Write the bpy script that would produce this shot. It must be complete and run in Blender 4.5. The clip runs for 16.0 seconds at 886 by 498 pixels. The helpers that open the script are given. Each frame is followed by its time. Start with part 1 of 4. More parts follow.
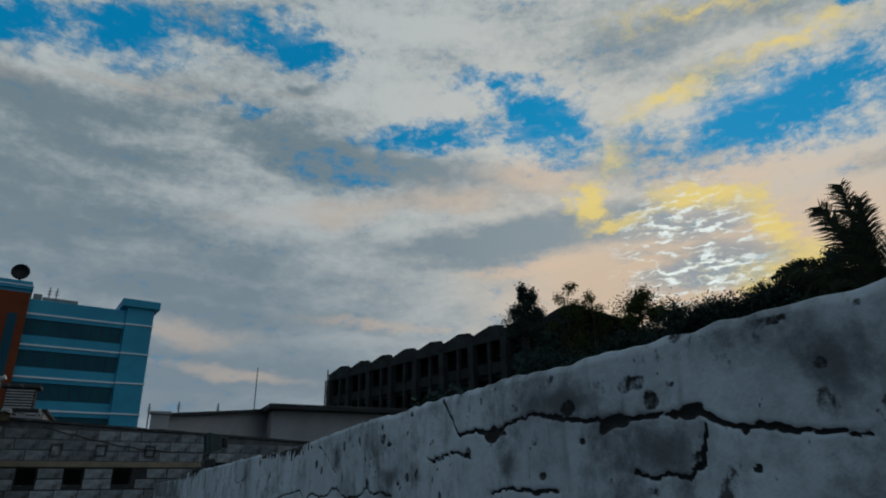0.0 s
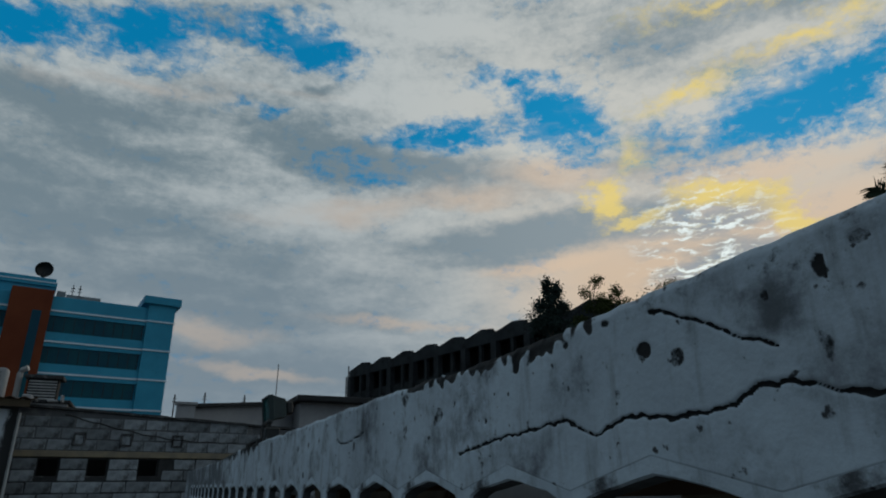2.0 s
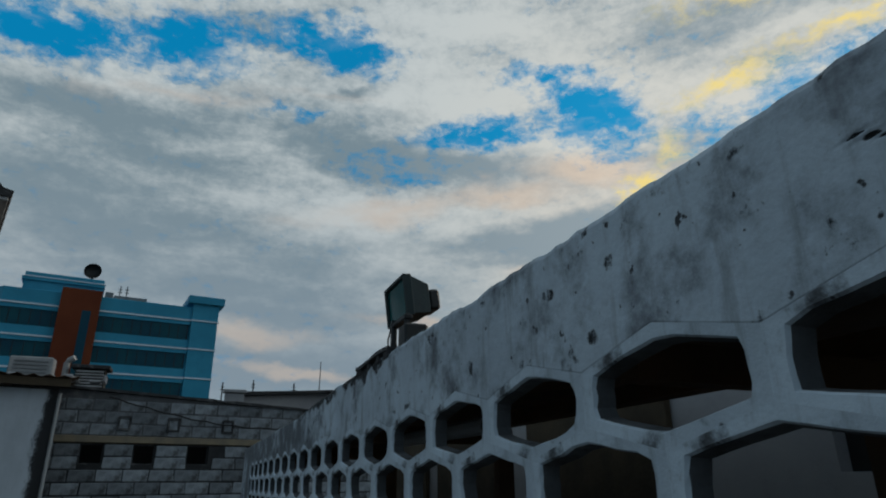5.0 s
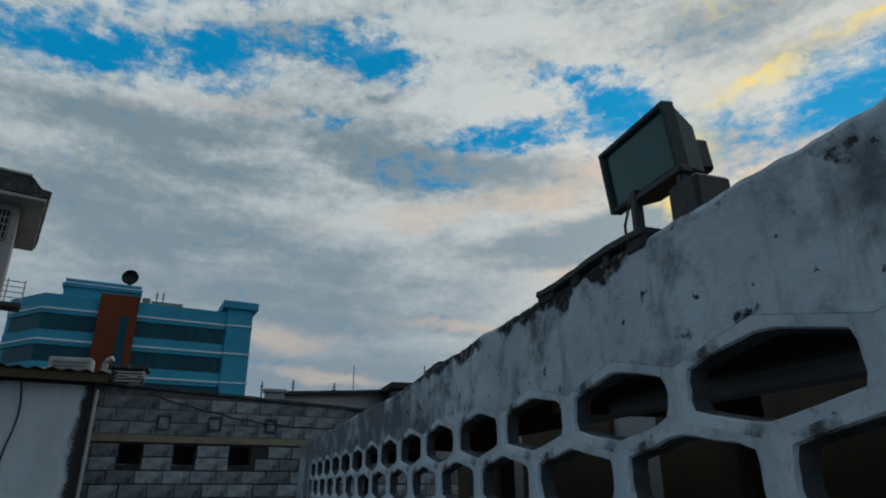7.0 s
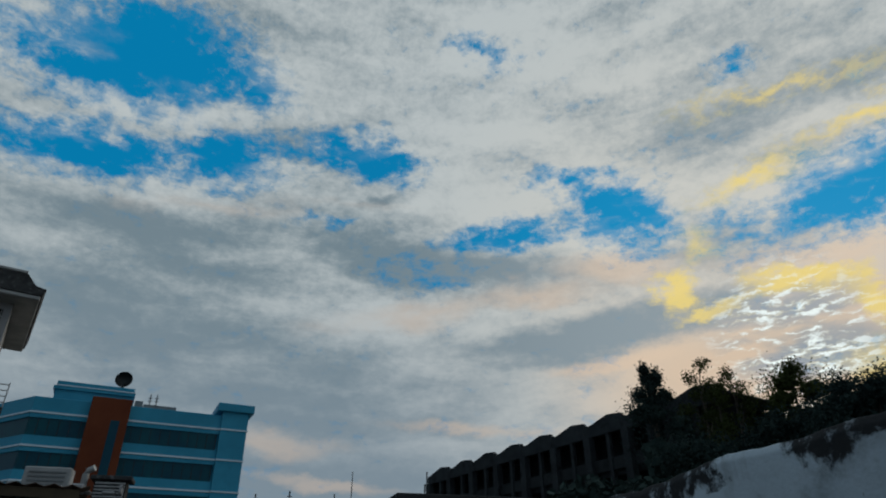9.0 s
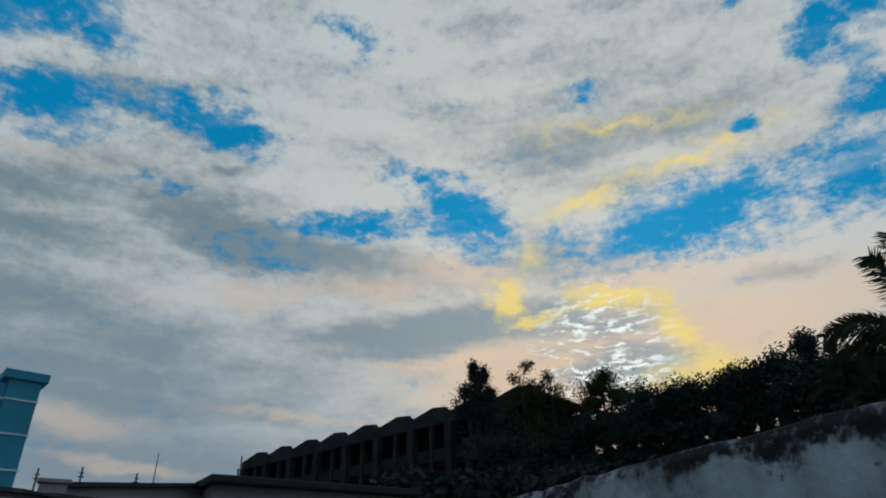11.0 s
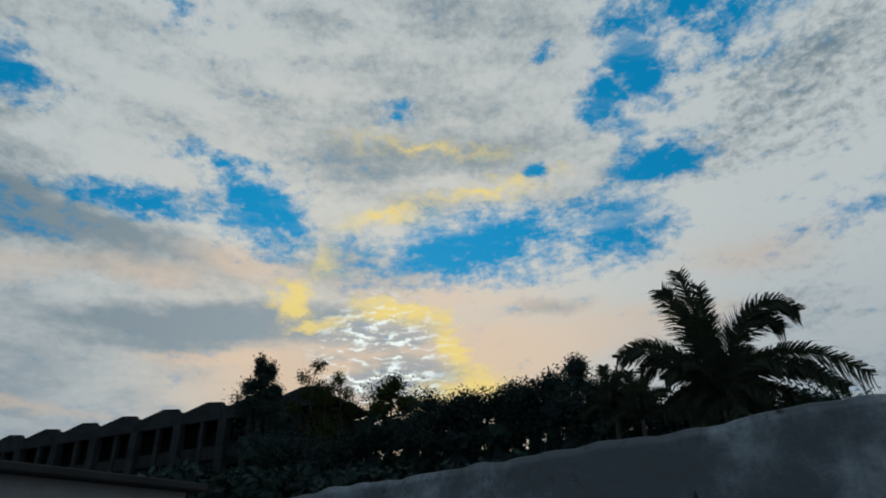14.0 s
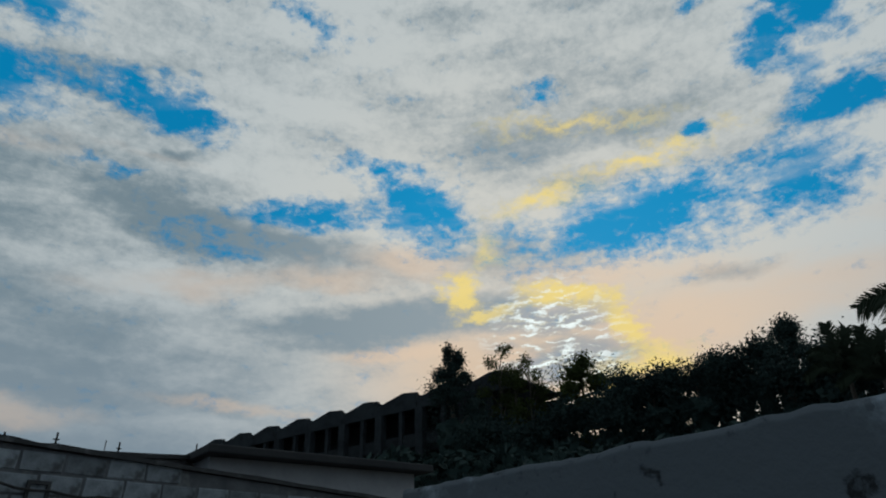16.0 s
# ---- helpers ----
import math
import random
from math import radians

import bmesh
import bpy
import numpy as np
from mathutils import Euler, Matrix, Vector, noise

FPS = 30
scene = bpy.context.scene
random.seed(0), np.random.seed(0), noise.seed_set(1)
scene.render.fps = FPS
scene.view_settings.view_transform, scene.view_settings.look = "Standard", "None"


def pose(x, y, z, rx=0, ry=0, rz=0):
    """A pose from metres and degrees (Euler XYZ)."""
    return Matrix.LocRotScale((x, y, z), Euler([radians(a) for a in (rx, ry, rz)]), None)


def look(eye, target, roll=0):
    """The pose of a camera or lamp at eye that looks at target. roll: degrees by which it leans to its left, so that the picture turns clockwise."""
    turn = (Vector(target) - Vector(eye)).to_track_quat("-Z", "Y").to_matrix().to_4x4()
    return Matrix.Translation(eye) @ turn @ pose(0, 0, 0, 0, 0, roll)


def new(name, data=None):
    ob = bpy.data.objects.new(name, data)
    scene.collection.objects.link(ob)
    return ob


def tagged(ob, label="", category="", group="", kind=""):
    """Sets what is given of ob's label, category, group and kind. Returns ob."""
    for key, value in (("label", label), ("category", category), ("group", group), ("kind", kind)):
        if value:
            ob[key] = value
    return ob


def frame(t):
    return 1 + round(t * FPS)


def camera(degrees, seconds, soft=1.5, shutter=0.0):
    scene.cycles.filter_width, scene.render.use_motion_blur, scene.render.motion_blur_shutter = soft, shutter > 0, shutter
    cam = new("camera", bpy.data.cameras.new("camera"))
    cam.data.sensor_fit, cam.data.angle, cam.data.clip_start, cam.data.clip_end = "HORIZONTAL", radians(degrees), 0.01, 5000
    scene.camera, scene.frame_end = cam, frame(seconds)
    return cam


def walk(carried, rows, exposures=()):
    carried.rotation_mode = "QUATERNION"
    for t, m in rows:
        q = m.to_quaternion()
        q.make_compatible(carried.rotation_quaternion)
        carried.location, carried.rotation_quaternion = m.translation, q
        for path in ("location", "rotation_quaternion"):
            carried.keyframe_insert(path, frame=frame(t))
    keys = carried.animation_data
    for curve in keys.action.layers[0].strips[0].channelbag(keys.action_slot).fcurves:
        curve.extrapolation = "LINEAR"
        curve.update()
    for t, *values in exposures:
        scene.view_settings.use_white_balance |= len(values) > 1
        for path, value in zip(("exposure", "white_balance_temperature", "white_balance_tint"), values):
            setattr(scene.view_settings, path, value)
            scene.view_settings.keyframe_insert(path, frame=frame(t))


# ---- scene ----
cam = camera(70.0, 16.0, soft=2.0)
PATH = [
    (0.0, pose(0.000, 0.000, 1.800, 110.60, 0.76, -26.00)),
    (0.5, pose(-0.005, 0.300, 1.787, 110.50, 0.67, -25.88)),
    (1.0, pose(-0.010, 0.580, 1.765, 110.53, 0.69, -25.67)),
    (1.5, pose(-0.018, 0.860, 1.747, 110.48, 0.64, -25.49)),
    (2.0, pose(-0.045, 1.100, 1.718, 110.47, 0.51, -24.46)),
    (2.5, pose(-0.060, 1.350, 1.690, 110.62, 0.53, -24.02)),
    (3.0, pose(-0.060, 1.603, 1.668, 110.50, 0.68, -23.72)),
    (3.5, pose(-0.045, 1.856, 1.642, 110.49, 0.71, -23.25)),
    (4.0, pose(-0.032, 2.106, 1.618, 110.38, 0.61, -22.29)),
    (6.5, pose(-0.094, 3.295, 1.529, 110.65, 0.19, -19.18)),
    (7.0, pose(-0.129, 3.511, 1.553, 110.76, 0.24, -18.22)),
    (7.5, pose(-0.140, 3.690, 1.594, 110.84, 0.34, -17.82)),
    (8.0, pose(-0.140, 3.950, 1.672, 116.75, 0.40, -17.56)),
    (8.2, pose(-0.142, 4.040, 1.700, 118.53, 0.47, -17.50)),
    (10.3, pose(-0.040, 4.760, 1.780, 119.85, 0.26, -24.62)),
    (10.5, pose(-0.038, 4.860, 1.785, 119.12, 0.60, -27.65)),
    (11.0, pose(-0.041, 5.140, 1.790, 118.64, 1.06, -33.74)),
    (11.5, pose(-0.087, 5.440, 1.783, 118.24, 1.42, -39.30)),
    (12.0, pose(-0.132, 5.735, 1.775, 116.59, 1.78, -45.66)),
    (12.5, pose(-0.166, 6.010, 1.770, 119.05, 2.28, -52.60)),
    (13.0, pose(-0.178, 6.262, 1.762, 120.25, 2.39, -53.66)),
    (13.5, pose(-0.187, 6.507, 1.758, 119.07, 2.19, -53.94)),
    (14.0, pose(-0.197, 6.755, 1.748, 118.65, 2.28, -54.05)),
    (14.5, pose(-0.217, 7.016, 1.748, 117.89, 2.32, -54.06)),
    (15.0, pose(-0.238, 7.295, 1.722, 121.57, 2.54, -51.79)),
    (15.5, pose(-0.268, 7.570, 1.707, 121.75, 2.19, -43.84)),
    (16.0, pose(-0.316, 7.837, 1.718, 117.92, 1.66, -38.03)),
]
walk(cam, PATH, exposures=[(0.0, -0.16), (2.5, -0.12), (4.0, 0.02), (6.5, 0.10), (7.0, 0.12), (7.5, 0.08), (8.2, -0.06), (10.3, -0.02), (16.0, 0.0)])

# ---- sky, sun ----
world = bpy.data.worlds.new("evening_sky")
scene.world = world
world.use_nodes = True
WT = world.node_tree
WT.nodes.clear()


def wn(kind, **props):
    n = WT.nodes.new(kind)
    for k, v in props.items():
        if k == "operation":
            n.operation = v
        elif k == "vector_type":
            n.vector_type = v
    return n


def wire(value, socket):
    if isinstance(value, (int, float, tuple)):
        socket.default_value = value
    else:
        WT.links.new(value, socket)


def wmath(op, a, b=0.0, c=0.0, clamp=False):
    n = wn("ShaderNodeMath", operation=op)
    n.use_clamp = clamp
    for v, q in zip((a, b, c), n.inputs):
        wire(v, q)
    return n.outputs[0]


def wmix(f, a, b):
    n = wn("ShaderNodeMix")
    n.data_type = "RGBA"
    wire(f, n.inputs[0]), wire(a, n.inputs[6]), wire(b, n.inputs[7])
    return n.outputs[2]


def wrange(v, a, b, c=0.0, d=1.0):
    n = wn("ShaderNodeMapRange")
    n.interpolation_type = "SMOOTHSTEP"
    wire(v, n.inputs[0])
    for q, val in zip(n.inputs[1:5], (a, b, c, d)):
        q.default_value = val
    return n.outputs[0]


def wnoise(vec, scale, detail=5.0, rough=0.55, stretch=(1, 1, 1), shift=(0, 0, 0)):
    m = wn("ShaderNodeMapping")
    wire(vec, m.inputs[0])
    m.inputs[1].default_value, m.inputs[3].default_value = shift, stretch
    n = wn("ShaderNodeTexNoise")
    wire(m.outputs[0], n.inputs["Vector"])
    n.inputs["Scale"].default_value, n.inputs["Detail"].default_value, n.inputs["Roughness"].default_value = scale, detail, rough
    return n


def wblobs(vec, rows):
    """The strongest of some soft, turned ellipses; a row is azimuth, elevation, half width, half height, turn (degrees), strength."""
    total = None
    for az, el, rx, ry, turn, s in rows:
        m = wn("ShaderNodeMapping", vector_type="TEXTURE")
        wire(vec, m.inputs[0])
        m.inputs[1].default_value, m.inputs[2].default_value, m.inputs[3].default_value = (az, el, 0), (0, 0, radians(turn)), (rx, ry, 1)
        ln = wn("ShaderNodeVectorMath", operation="LENGTH")
        wire(m.outputs[0], ln.inputs[0])
        v = wmath("MULTIPLY_ADD", ln.outputs["Value"], -0.75 * s, s)
        total = v if total is None else wmath("MAXIMUM", total, v)
    return wmath("MAXIMUM", total, 0.0)


way = wn("ShaderNodeTexCoord").outputs["Generated"]
split = wn("ShaderNodeSeparateXYZ")
wire(way, split.inputs[0])
azimuth = wmath("MULTIPLY", wmath("ARCTAN2", split.outputs[0], split.outputs[1]), 57.29578)
elev = wmath("MULTIPLY", wmath("ARCSINE", split.outputs[2]), 57.29578)
flat = wn("ShaderNodeCombineXYZ")
wire(azimuth, flat.inputs[0]), wire(wmath("SUBTRACT", elev, 0.2), flat.inputs[1])
sky_at = flat.outputs[0]


def warped(amount, scale, shift):
    n = wnoise(sky_at, scale, 6.0, 0.62, (0.6, 1.0, 1.0), shift)
    sub = wn("ShaderNodeVectorMath", operation="SUBTRACT")
    wire(n.outputs["Color"], sub.inputs[0])
    sub.inputs[1].default_value = (0.5, 0.5, 0.5)
    mul = wn("ShaderNodeVectorMath", operation="MULTIPLY")
    wire(sub.outputs[0], mul.inputs[0])
    mul.inputs[1].default_value = amount
    add = wn("ShaderNodeVectorMath", operation="ADD")
    wire(sky_at, add.inputs[0]), wire(mul.outputs[0], add.inputs[1])
    return add.outputs[0]


ragged = warped((7.0, 4.0, 0.0), 0.33, (3, 8, 0))
SUN_AZ, SUN_EL = 49.0, 18.5

# gaps of open blue between the clouds
GAPS = [(-17, 33.0, 11, 2.8, 9, 1.25), (-5, 35.2, 8, 3.0, 6, 1.2), (9.5, 37.4, 8, 2.7, -4, 1.2), (37, 31.2, 6.5, 3.9, -14, 1.3), (25, 30.3, 7.5, 1.9, 2, 1.1),
        (33, 34.8, 7, 1.5, 0, 0.8), (59, 29.0, 15, 3.2, 1, 1.25), (73, 28.8, 6.5, 4.2, 8, 1.2), (78, 33.2, 6, 2.6, 6, 1.15), (60, 26.4, 16, 3.4, 0, 0.62), (16, 27.2, 7, 2.0, -4, 0.66), (7, 31.7, 4, 0.7, 5, 0.6), (75.6, 36.4, 2.3, 3.6, 0, 1.0)]
GAPS_HIGH = [(74.4, 39.4, 3.6, 3.4, 0, 1.15), (78.5, 43, 4.6, 7.5, 10, 1.2), (85, 45, 6.5, 3.8, 0, 1.05), (65.4, 34.2, 1.9, 1.2, 0, 1.1), (68.6, 44.4, 1.8, 1.0, 0, 0.9),
             (51, 40.9, 3.2, 1.3, 0, 0.85), (23.5, 46.9, 5, 1.6, -10, 0.75), (-15, 41.6, 15, 5.2, 6, 1.5), (-3, 42, 6, 3.2, 0, 1.1), (93.5, 25, 8, 2.2, 0, 0.66), (91, 42, 11, 4, 0, 0.85)]
# thicker, greyer cloud
SHADES = [(19, 27.4, 14, 2.4, -6, 1.5), (33, 20.9, 13, 1.9, 5, 1.7), (-8, 23, 14, 5, 8, 0.7), (12, 17, 18, 4.0, 4, 0.75), (50, 17.4, 6, 2.6, 0, 0.9),
          (56, 17.6, 1.9, 0.9, 0, 1.25), (98, 38, 11, 6, 0, 0.8), (12, 33.8, 3.5, 0.7, 4, 0.7), (5, 9, 30, 3.0, 0, 0.8), (66, 22.6, 6, 1.0, 0, 0.9), (-10, 28, 12, 2.2, 5, 0.9)]
# cloud lit by the low sun behind it
GILDED = [(40.6, 23.6, 2.3, 2.3, 20, 1.15), (44, 21.9, 4.5, 0.9, 14, 1.1), (51, 22.8, 6.0, 1.3, -8, 1.35), (55.4, 19.8, 1.8, 3.2, 35, 1.45), (54.0, 15.2, 4.0, 1.9, 0, 1.35),
          (49, 31.4, 9, 1.6, 8, 0.85), (61, 33.6, 12, 1.6, 2, 0.8), (54, 37.5, 14, 1.4, -6, 0.6), (43, 27.2, 2.4, 2.6, 30, 0.7),
          (57.5, 16.2, 4.5, 2.2, 0, 0.85)]

# thin cloud that the sun tints from below
PEACH = [(3, 12.2, 7, 1.3, -4, 1.0), (9, 9.0, 7, 0.7, -6, 1.0), (34, 18.4, 7, 0.8, 6, 1.1), (15, 23.4, 11, 1.5, 6, 0.9), (27, 25.0, 11, 1.6, 2, 0.9), (36, 26.4, 8, 1.8, -8, 0.9),
         (68, 19.5, 16, 3.4, 0, 1.1), (55, 24.2, 14, 1.8, -4, 1.0), (-6, 31.2, 14, 1.0, 5, 0.6), (10, 33.0, 12, 1.0, 0, 0.6), (84, 24, 10, 3, 0, 0.7), (20, 13.5, 9, 0.6, -4, 0.7)]

soft_noise = wnoise(warped((14.0, 6.0, 0.0), 0.09, (5, 1, 0)), 0.075, 6.0, 0.52, (0.34, 1.0, 1.0), (1, 5, 0)).outputs["Fac"]
wisp_noise = wnoise(warped((6.0, 3.0, 0.0), 0.25, (1, 9, 0)), 0.30, 6.0, 0.52, (0.24, 1.0, 1.0), (11, 5, 0)).outputs["Fac"]
fine_noise = wnoise(warped((1.6, 1.0, 0.0), 1.0, (3, 3, 0)), 0.8, 8.0, 0.68, (0.6, 1.0, 1.0), (7, 2, 0)).outputs["Fac"]
ripple = wnoise(warped((1.2, 0.8, 0.0), 1.2, (8, 8, 0)), 1.5, 5.0, 0.6, (0.62, 1.0, 1.0), (2, 7, 0)).outputs["Fac"]
cell_noise = wnoise(warped((2.2, 1.3, 0.0), 0.9, (9, 4, 0)), 1.45, 4.0, 0.55, (0.42, 1.5, 1.0), (4, 4, 0)).outputs["Fac"]

gap = wmath("MAXIMUM", wblobs(ragged, GAPS), wblobs(ragged, GAPS_HIGH))
gap = wmath("ADD", gap, wmath("MULTIPLY_ADD", fine_noise, 2.1, -1.05))
gap = wmath("ADD", gap, wmath("MULTIPLY_ADD", wisp_noise, 1.3, -0.65))
blue = wmath("MULTIPLY", wrange(gap, 0.16, 0.98), wrange(wisp_noise, 0.34, 0.52, 0.62, 1.0))
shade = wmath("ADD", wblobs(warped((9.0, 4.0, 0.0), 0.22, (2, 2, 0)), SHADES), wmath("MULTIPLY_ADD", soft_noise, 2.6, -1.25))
shade = wmath("ADD", shade, wmath("MULTIPLY_ADD", wisp_noise, 2.3, -1.15))
shade = wmath("ADD", shade, wmath("MULTIPLY", wmath("ADD", fine_noise, -0.5), wrange(elev, 14.0, 36.0, 0.6, 0.9)))
shade = wmath("ADD", shade, wmath("MULTIPLY", wmath("ADD", ripple, -0.5), wrange(elev, 12.0, 32.0, 0.4, 0.8)))
shade = wmath("SUBTRACT", shade, wmath("MULTIPLY", wrange(azimuth, 50.0, 62.0), wrange(elev, 34.0, 24.0, 0.0, 0.55)))
shade = wmath("ADD", shade, wmath("MULTIPLY", wmath("ADD", ripple, -0.46), wrange(azimuth, 70.0, 86.0, 0.0, 1.5)))
shade = wmath("ADD", shade, wrange(azimuth, 35.0, -15.0, 0.0, 0.34))
shade = wrange(shade, -0.35, 1.05)
low = wrange(elev, 30.0, 6.0)
gild = wmath("ADD", wblobs(warped((6.5, 4.5, 0.0), 0.5, (6, 1, 0)), GILDED), wmath("MULTIPLY_ADD", fine_noise, 1.4, -0.7))
gild = wmath("ADD", gild, wmath("MULTIPLY_ADD", wisp_noise, 0.8, -0.4))
gild = wrange(gild, 0.22, 0.95)

peach = wmath("ADD", wblobs(warped((7.0, 3.2, 0.0), 0.3, (4, 6, 0)), PEACH), wmath("MULTIPLY_ADD", wisp_noise, 1.2, -0.6))
peach = wrange(peach, 0.15, 0.9)

# angle from the sun
sun_way = Vector((math.sin(radians(SUN_AZ)) * math.cos(radians(SUN_EL)), math.cos(radians(SUN_AZ)) * math.cos(radians(SUN_EL)), math.sin(radians(SUN_EL))))
dot = wn("ShaderNodeVectorMath", operation="DOT_PRODUCT")
wire(way, dot.inputs[0])
dot.inputs[1].default_value = sun_way
away = wmath("MULTIPLY", wmath("ARCCOSINE", wmath("MINIMUM", dot.outputs["Value"], 0.99999)), 57.29578)
near_sun = wrange(away, 38.0, 8.0)
at_sun = wrange(away, 8.0, 2.5)
behind = wrange(away, 55.0, 130.0)

clear = wn("ShaderNodeTexSky")
clear.sky_type, clear.sun_disc = "NISHITA", False
clear.sun_elevation, clear.sun_rotation = radians(SUN_EL), radians(SUN_AZ)
nishita = wn("ShaderNodeVectorMath", operation="SCALE")
wire(clear.outputs[0], nishita.inputs[0])
nishita.inputs["Scale"].default_value = 0.05
open_sky = wmix(0.03, wmix(near_sun, (0.0, 0.20, 0.43, 1), (0.0, 0.275, 0.56, 1)), nishita.outputs[0])

bright = wmix(near_sun, (0.49, 0.54, 0.55, 1), (0.615, 0.615, 0.57, 1))
bright = wmix(wmath("MULTIPLY", wrange(away, 24.0, 8.0), wrange(elev, 27.0, 17.0)), bright, (0.72, 0.56, 0.41, 1))
grey = wmix(near_sun, (0.17, 0.235, 0.275, 1), (0.275, 0.335, 0.37, 1))
cloud = wmix(shade, bright, grey)
cloud = wmix(wmath("MULTIPLY", low, wmath("MULTIPLY_ADD", near_sun, -0.45, 0.6)), cloud, (0.225, 0.285, 0.345, 1))
cloud = wmix(wmath("MULTIPLY", behind, 0.85), cloud, (0.13, 0.185, 0.235, 1))
cloud = wmix(wmath("MULTIPLY", peach, 0.62), cloud, wmix(near_sun, (0.50, 0.43, 0.37, 1), (0.74, 0.57, 0.42, 1)))
cloud = wmix(wmath("MULTIPLY", gild, 0.9), cloud, (0.86, 0.68, 0.22, 1))
cells = wmath("MULTIPLY", wrange(wmath("ADD", cell_noise, wmath("MULTIPLY_ADD", wisp_noise, 0.4, -0.2)), 0.47, 0.66), at_sun)
cloud = wmix(wmath("MULTIPLY", wmath("MULTIPLY", at_sun, wrange(wisp_noise, 0.40, 0.56)), 0.8), cloud, (0.32, 0.37, 0.42, 1))
cloud = wmix(cells, cloud, wmix(wrange(cell_noise, 0.48, 0.58), (0.80, 0.70, 0.40, 1), (0.88, 0.97, 0.95, 1)))
sky_colour = wmix(blue, cloud, open_sky)
back = wn("ShaderNodeBackground")
wire(sky_colour, back.inputs[0])
back.inputs[1].default_value = 1.0
wire(back.outputs[0], wn("ShaderNodeOutputWorld").inputs[0])

sun = new("sun", bpy.data.lights.new("sun", "SUN"))
sun.data.energy, sun.data.angle, sun.data.color = 0.5, radians(14), (1.0, 0.84, 0.62)
sun.matrix_world = look(sun_way * 200, (0, 0, 0))

# ---- materials ----
def mat(name, base, other, scale=3.0, rough=0.85, bump=0.3, bump_scale=30.0, metal=0.0, stain=None, stain_at=(0.52, 0.68), stain_scale=1.2, per_piece=0.0, stretch=(1, 1, 1), grime=None, streak=None, speck=None, spec=0.5):
    """A weathered surface: two base colours mixed in large clouds and fine grain, a stain colour in patches, fine relief."""
    m = bpy.data.materials.new(name)
    m.use_nodes = True
    nt = m.node_tree
    b = nt.nodes["Principled BSDF"]
    b.inputs["Metallic"].default_value = metal
    b.inputs["Specular IOR Level"].default_value = spec
    tc = nt.nodes.new("ShaderNodeTexCoord")
    mp = nt.nodes.new("ShaderNodeMapping")
    mp.inputs[3].default_value = stretch
    nt.links.new(tc.outputs["Object"], mp.inputs[0])

    def noi(sc, det=6.0, ro=0.6):
        n = nt.nodes.new("ShaderNodeTexNoise")
        n.inputs["Scale"].default_value, n.inputs["Detail"].default_value, n.inputs["Roughness"].default_value = sc, det, ro
        nt.links.new(mp.outputs[0], n.inputs["Vector"])
        return n.outputs["Fac"]

    def ramp(v, a, c):
        n = nt.nodes.new("ShaderNodeMapRange")
        n.interpolation_type = "SMOOTHSTEP"
        n.inputs[1].default_value, n.inputs[2].default_value = a, c
        nt.links.new(v, n.inputs[0])
        return n.outputs[0]

    def mix(f, a, c):
        n = nt.nodes.new("ShaderNodeMix")
        n.data_type = "RGBA"
        for v, q in ((f, n.inputs[0]), (a, n.inputs[6]), (c, n.inputs[7])):
            if isinstance(v, (tuple, float)):
                q.default_value = (*v, 1) if isinstance(v, tuple) else v
            else:
                nt.links.new(v, q)
        return n.outputs[2]

    big, fine = noi(scale), noi(scale * 12, 4.0)
    col = mix(ramp(big, 0.32, 0.68), base, other)
    dim = tuple(0.7 * v for v in base)
    fr = ramp(fine, 0.5, 0.8)
    half = nt.nodes.new("ShaderNodeMath")
    half.operation, half.inputs[1].default_value = "MULTIPLY", 0.55
    nt.links.new(fr, half.inputs[0])
    col = mix(half.outputs[0], col, dim)
    if stain:
        s1 = noi(stain_scale, 8.0, 0.68)
        col = mix(ramp(s1, *stain_at), col, stain)
    if streak:
        sm = nt.nodes.new("ShaderNodeMapping")
        sm.inputs[3].default_value = (1, 1, 0.16)
        nt.links.new(tc.outputs["Object"], sm.inputs[0])
        sn = nt.nodes.new("ShaderNodeTexNoise")
        sn.inputs["Scale"].default_value, sn.inputs["Detail"].default_value, sn.inputs["Roughness"].default_value = 26.0, 6.0, 0.65
        nt.links.new(sm.outputs[0], sn.inputs["Vector"])
        sc = nt.nodes.new("ShaderNodeMath")
        sc.operation, sc.inputs[1].default_value = "MULTIPLY", 0.6
        nt.links.new(ramp(sn.outputs["Fac"], 0.52, 0.74), sc.inputs[0])
        col = mix(sc.outputs[0], col, streak)
    if speck:
        col = mix(ramp(noi(42.0, 3.0, 0.55), 0.66, 0.72), col, speck)
        col = mix(ramp(noi(17.0, 6.0, 0.7), 0.64, 0.72), col, speck)
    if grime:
        # one mid-dark colour serves damp blotches and the shade painted on the wall
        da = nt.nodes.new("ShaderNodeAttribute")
        da.attribute_name = "damp_shade"
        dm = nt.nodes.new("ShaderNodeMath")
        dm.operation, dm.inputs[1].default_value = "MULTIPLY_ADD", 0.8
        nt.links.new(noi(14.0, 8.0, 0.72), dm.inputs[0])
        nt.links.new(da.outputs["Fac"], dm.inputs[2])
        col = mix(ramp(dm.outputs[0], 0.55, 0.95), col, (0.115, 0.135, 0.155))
        at = nt.nodes.new("ShaderNodeAttribute")
        at.attribute_name = "grime"
        ga = nt.nodes.new("ShaderNodeMath")
        ga.operation, ga.inputs[1].default_value = "MULTIPLY_ADD", 0.75
        nt.links.new(noi(55.0, 7.0, 0.7), ga.inputs[0])
        nt.links.new(at.outputs["Fac"], ga.inputs[2])
        col = mix(ramp(ga.outputs[0], 0.66, 0.84), col, grime)
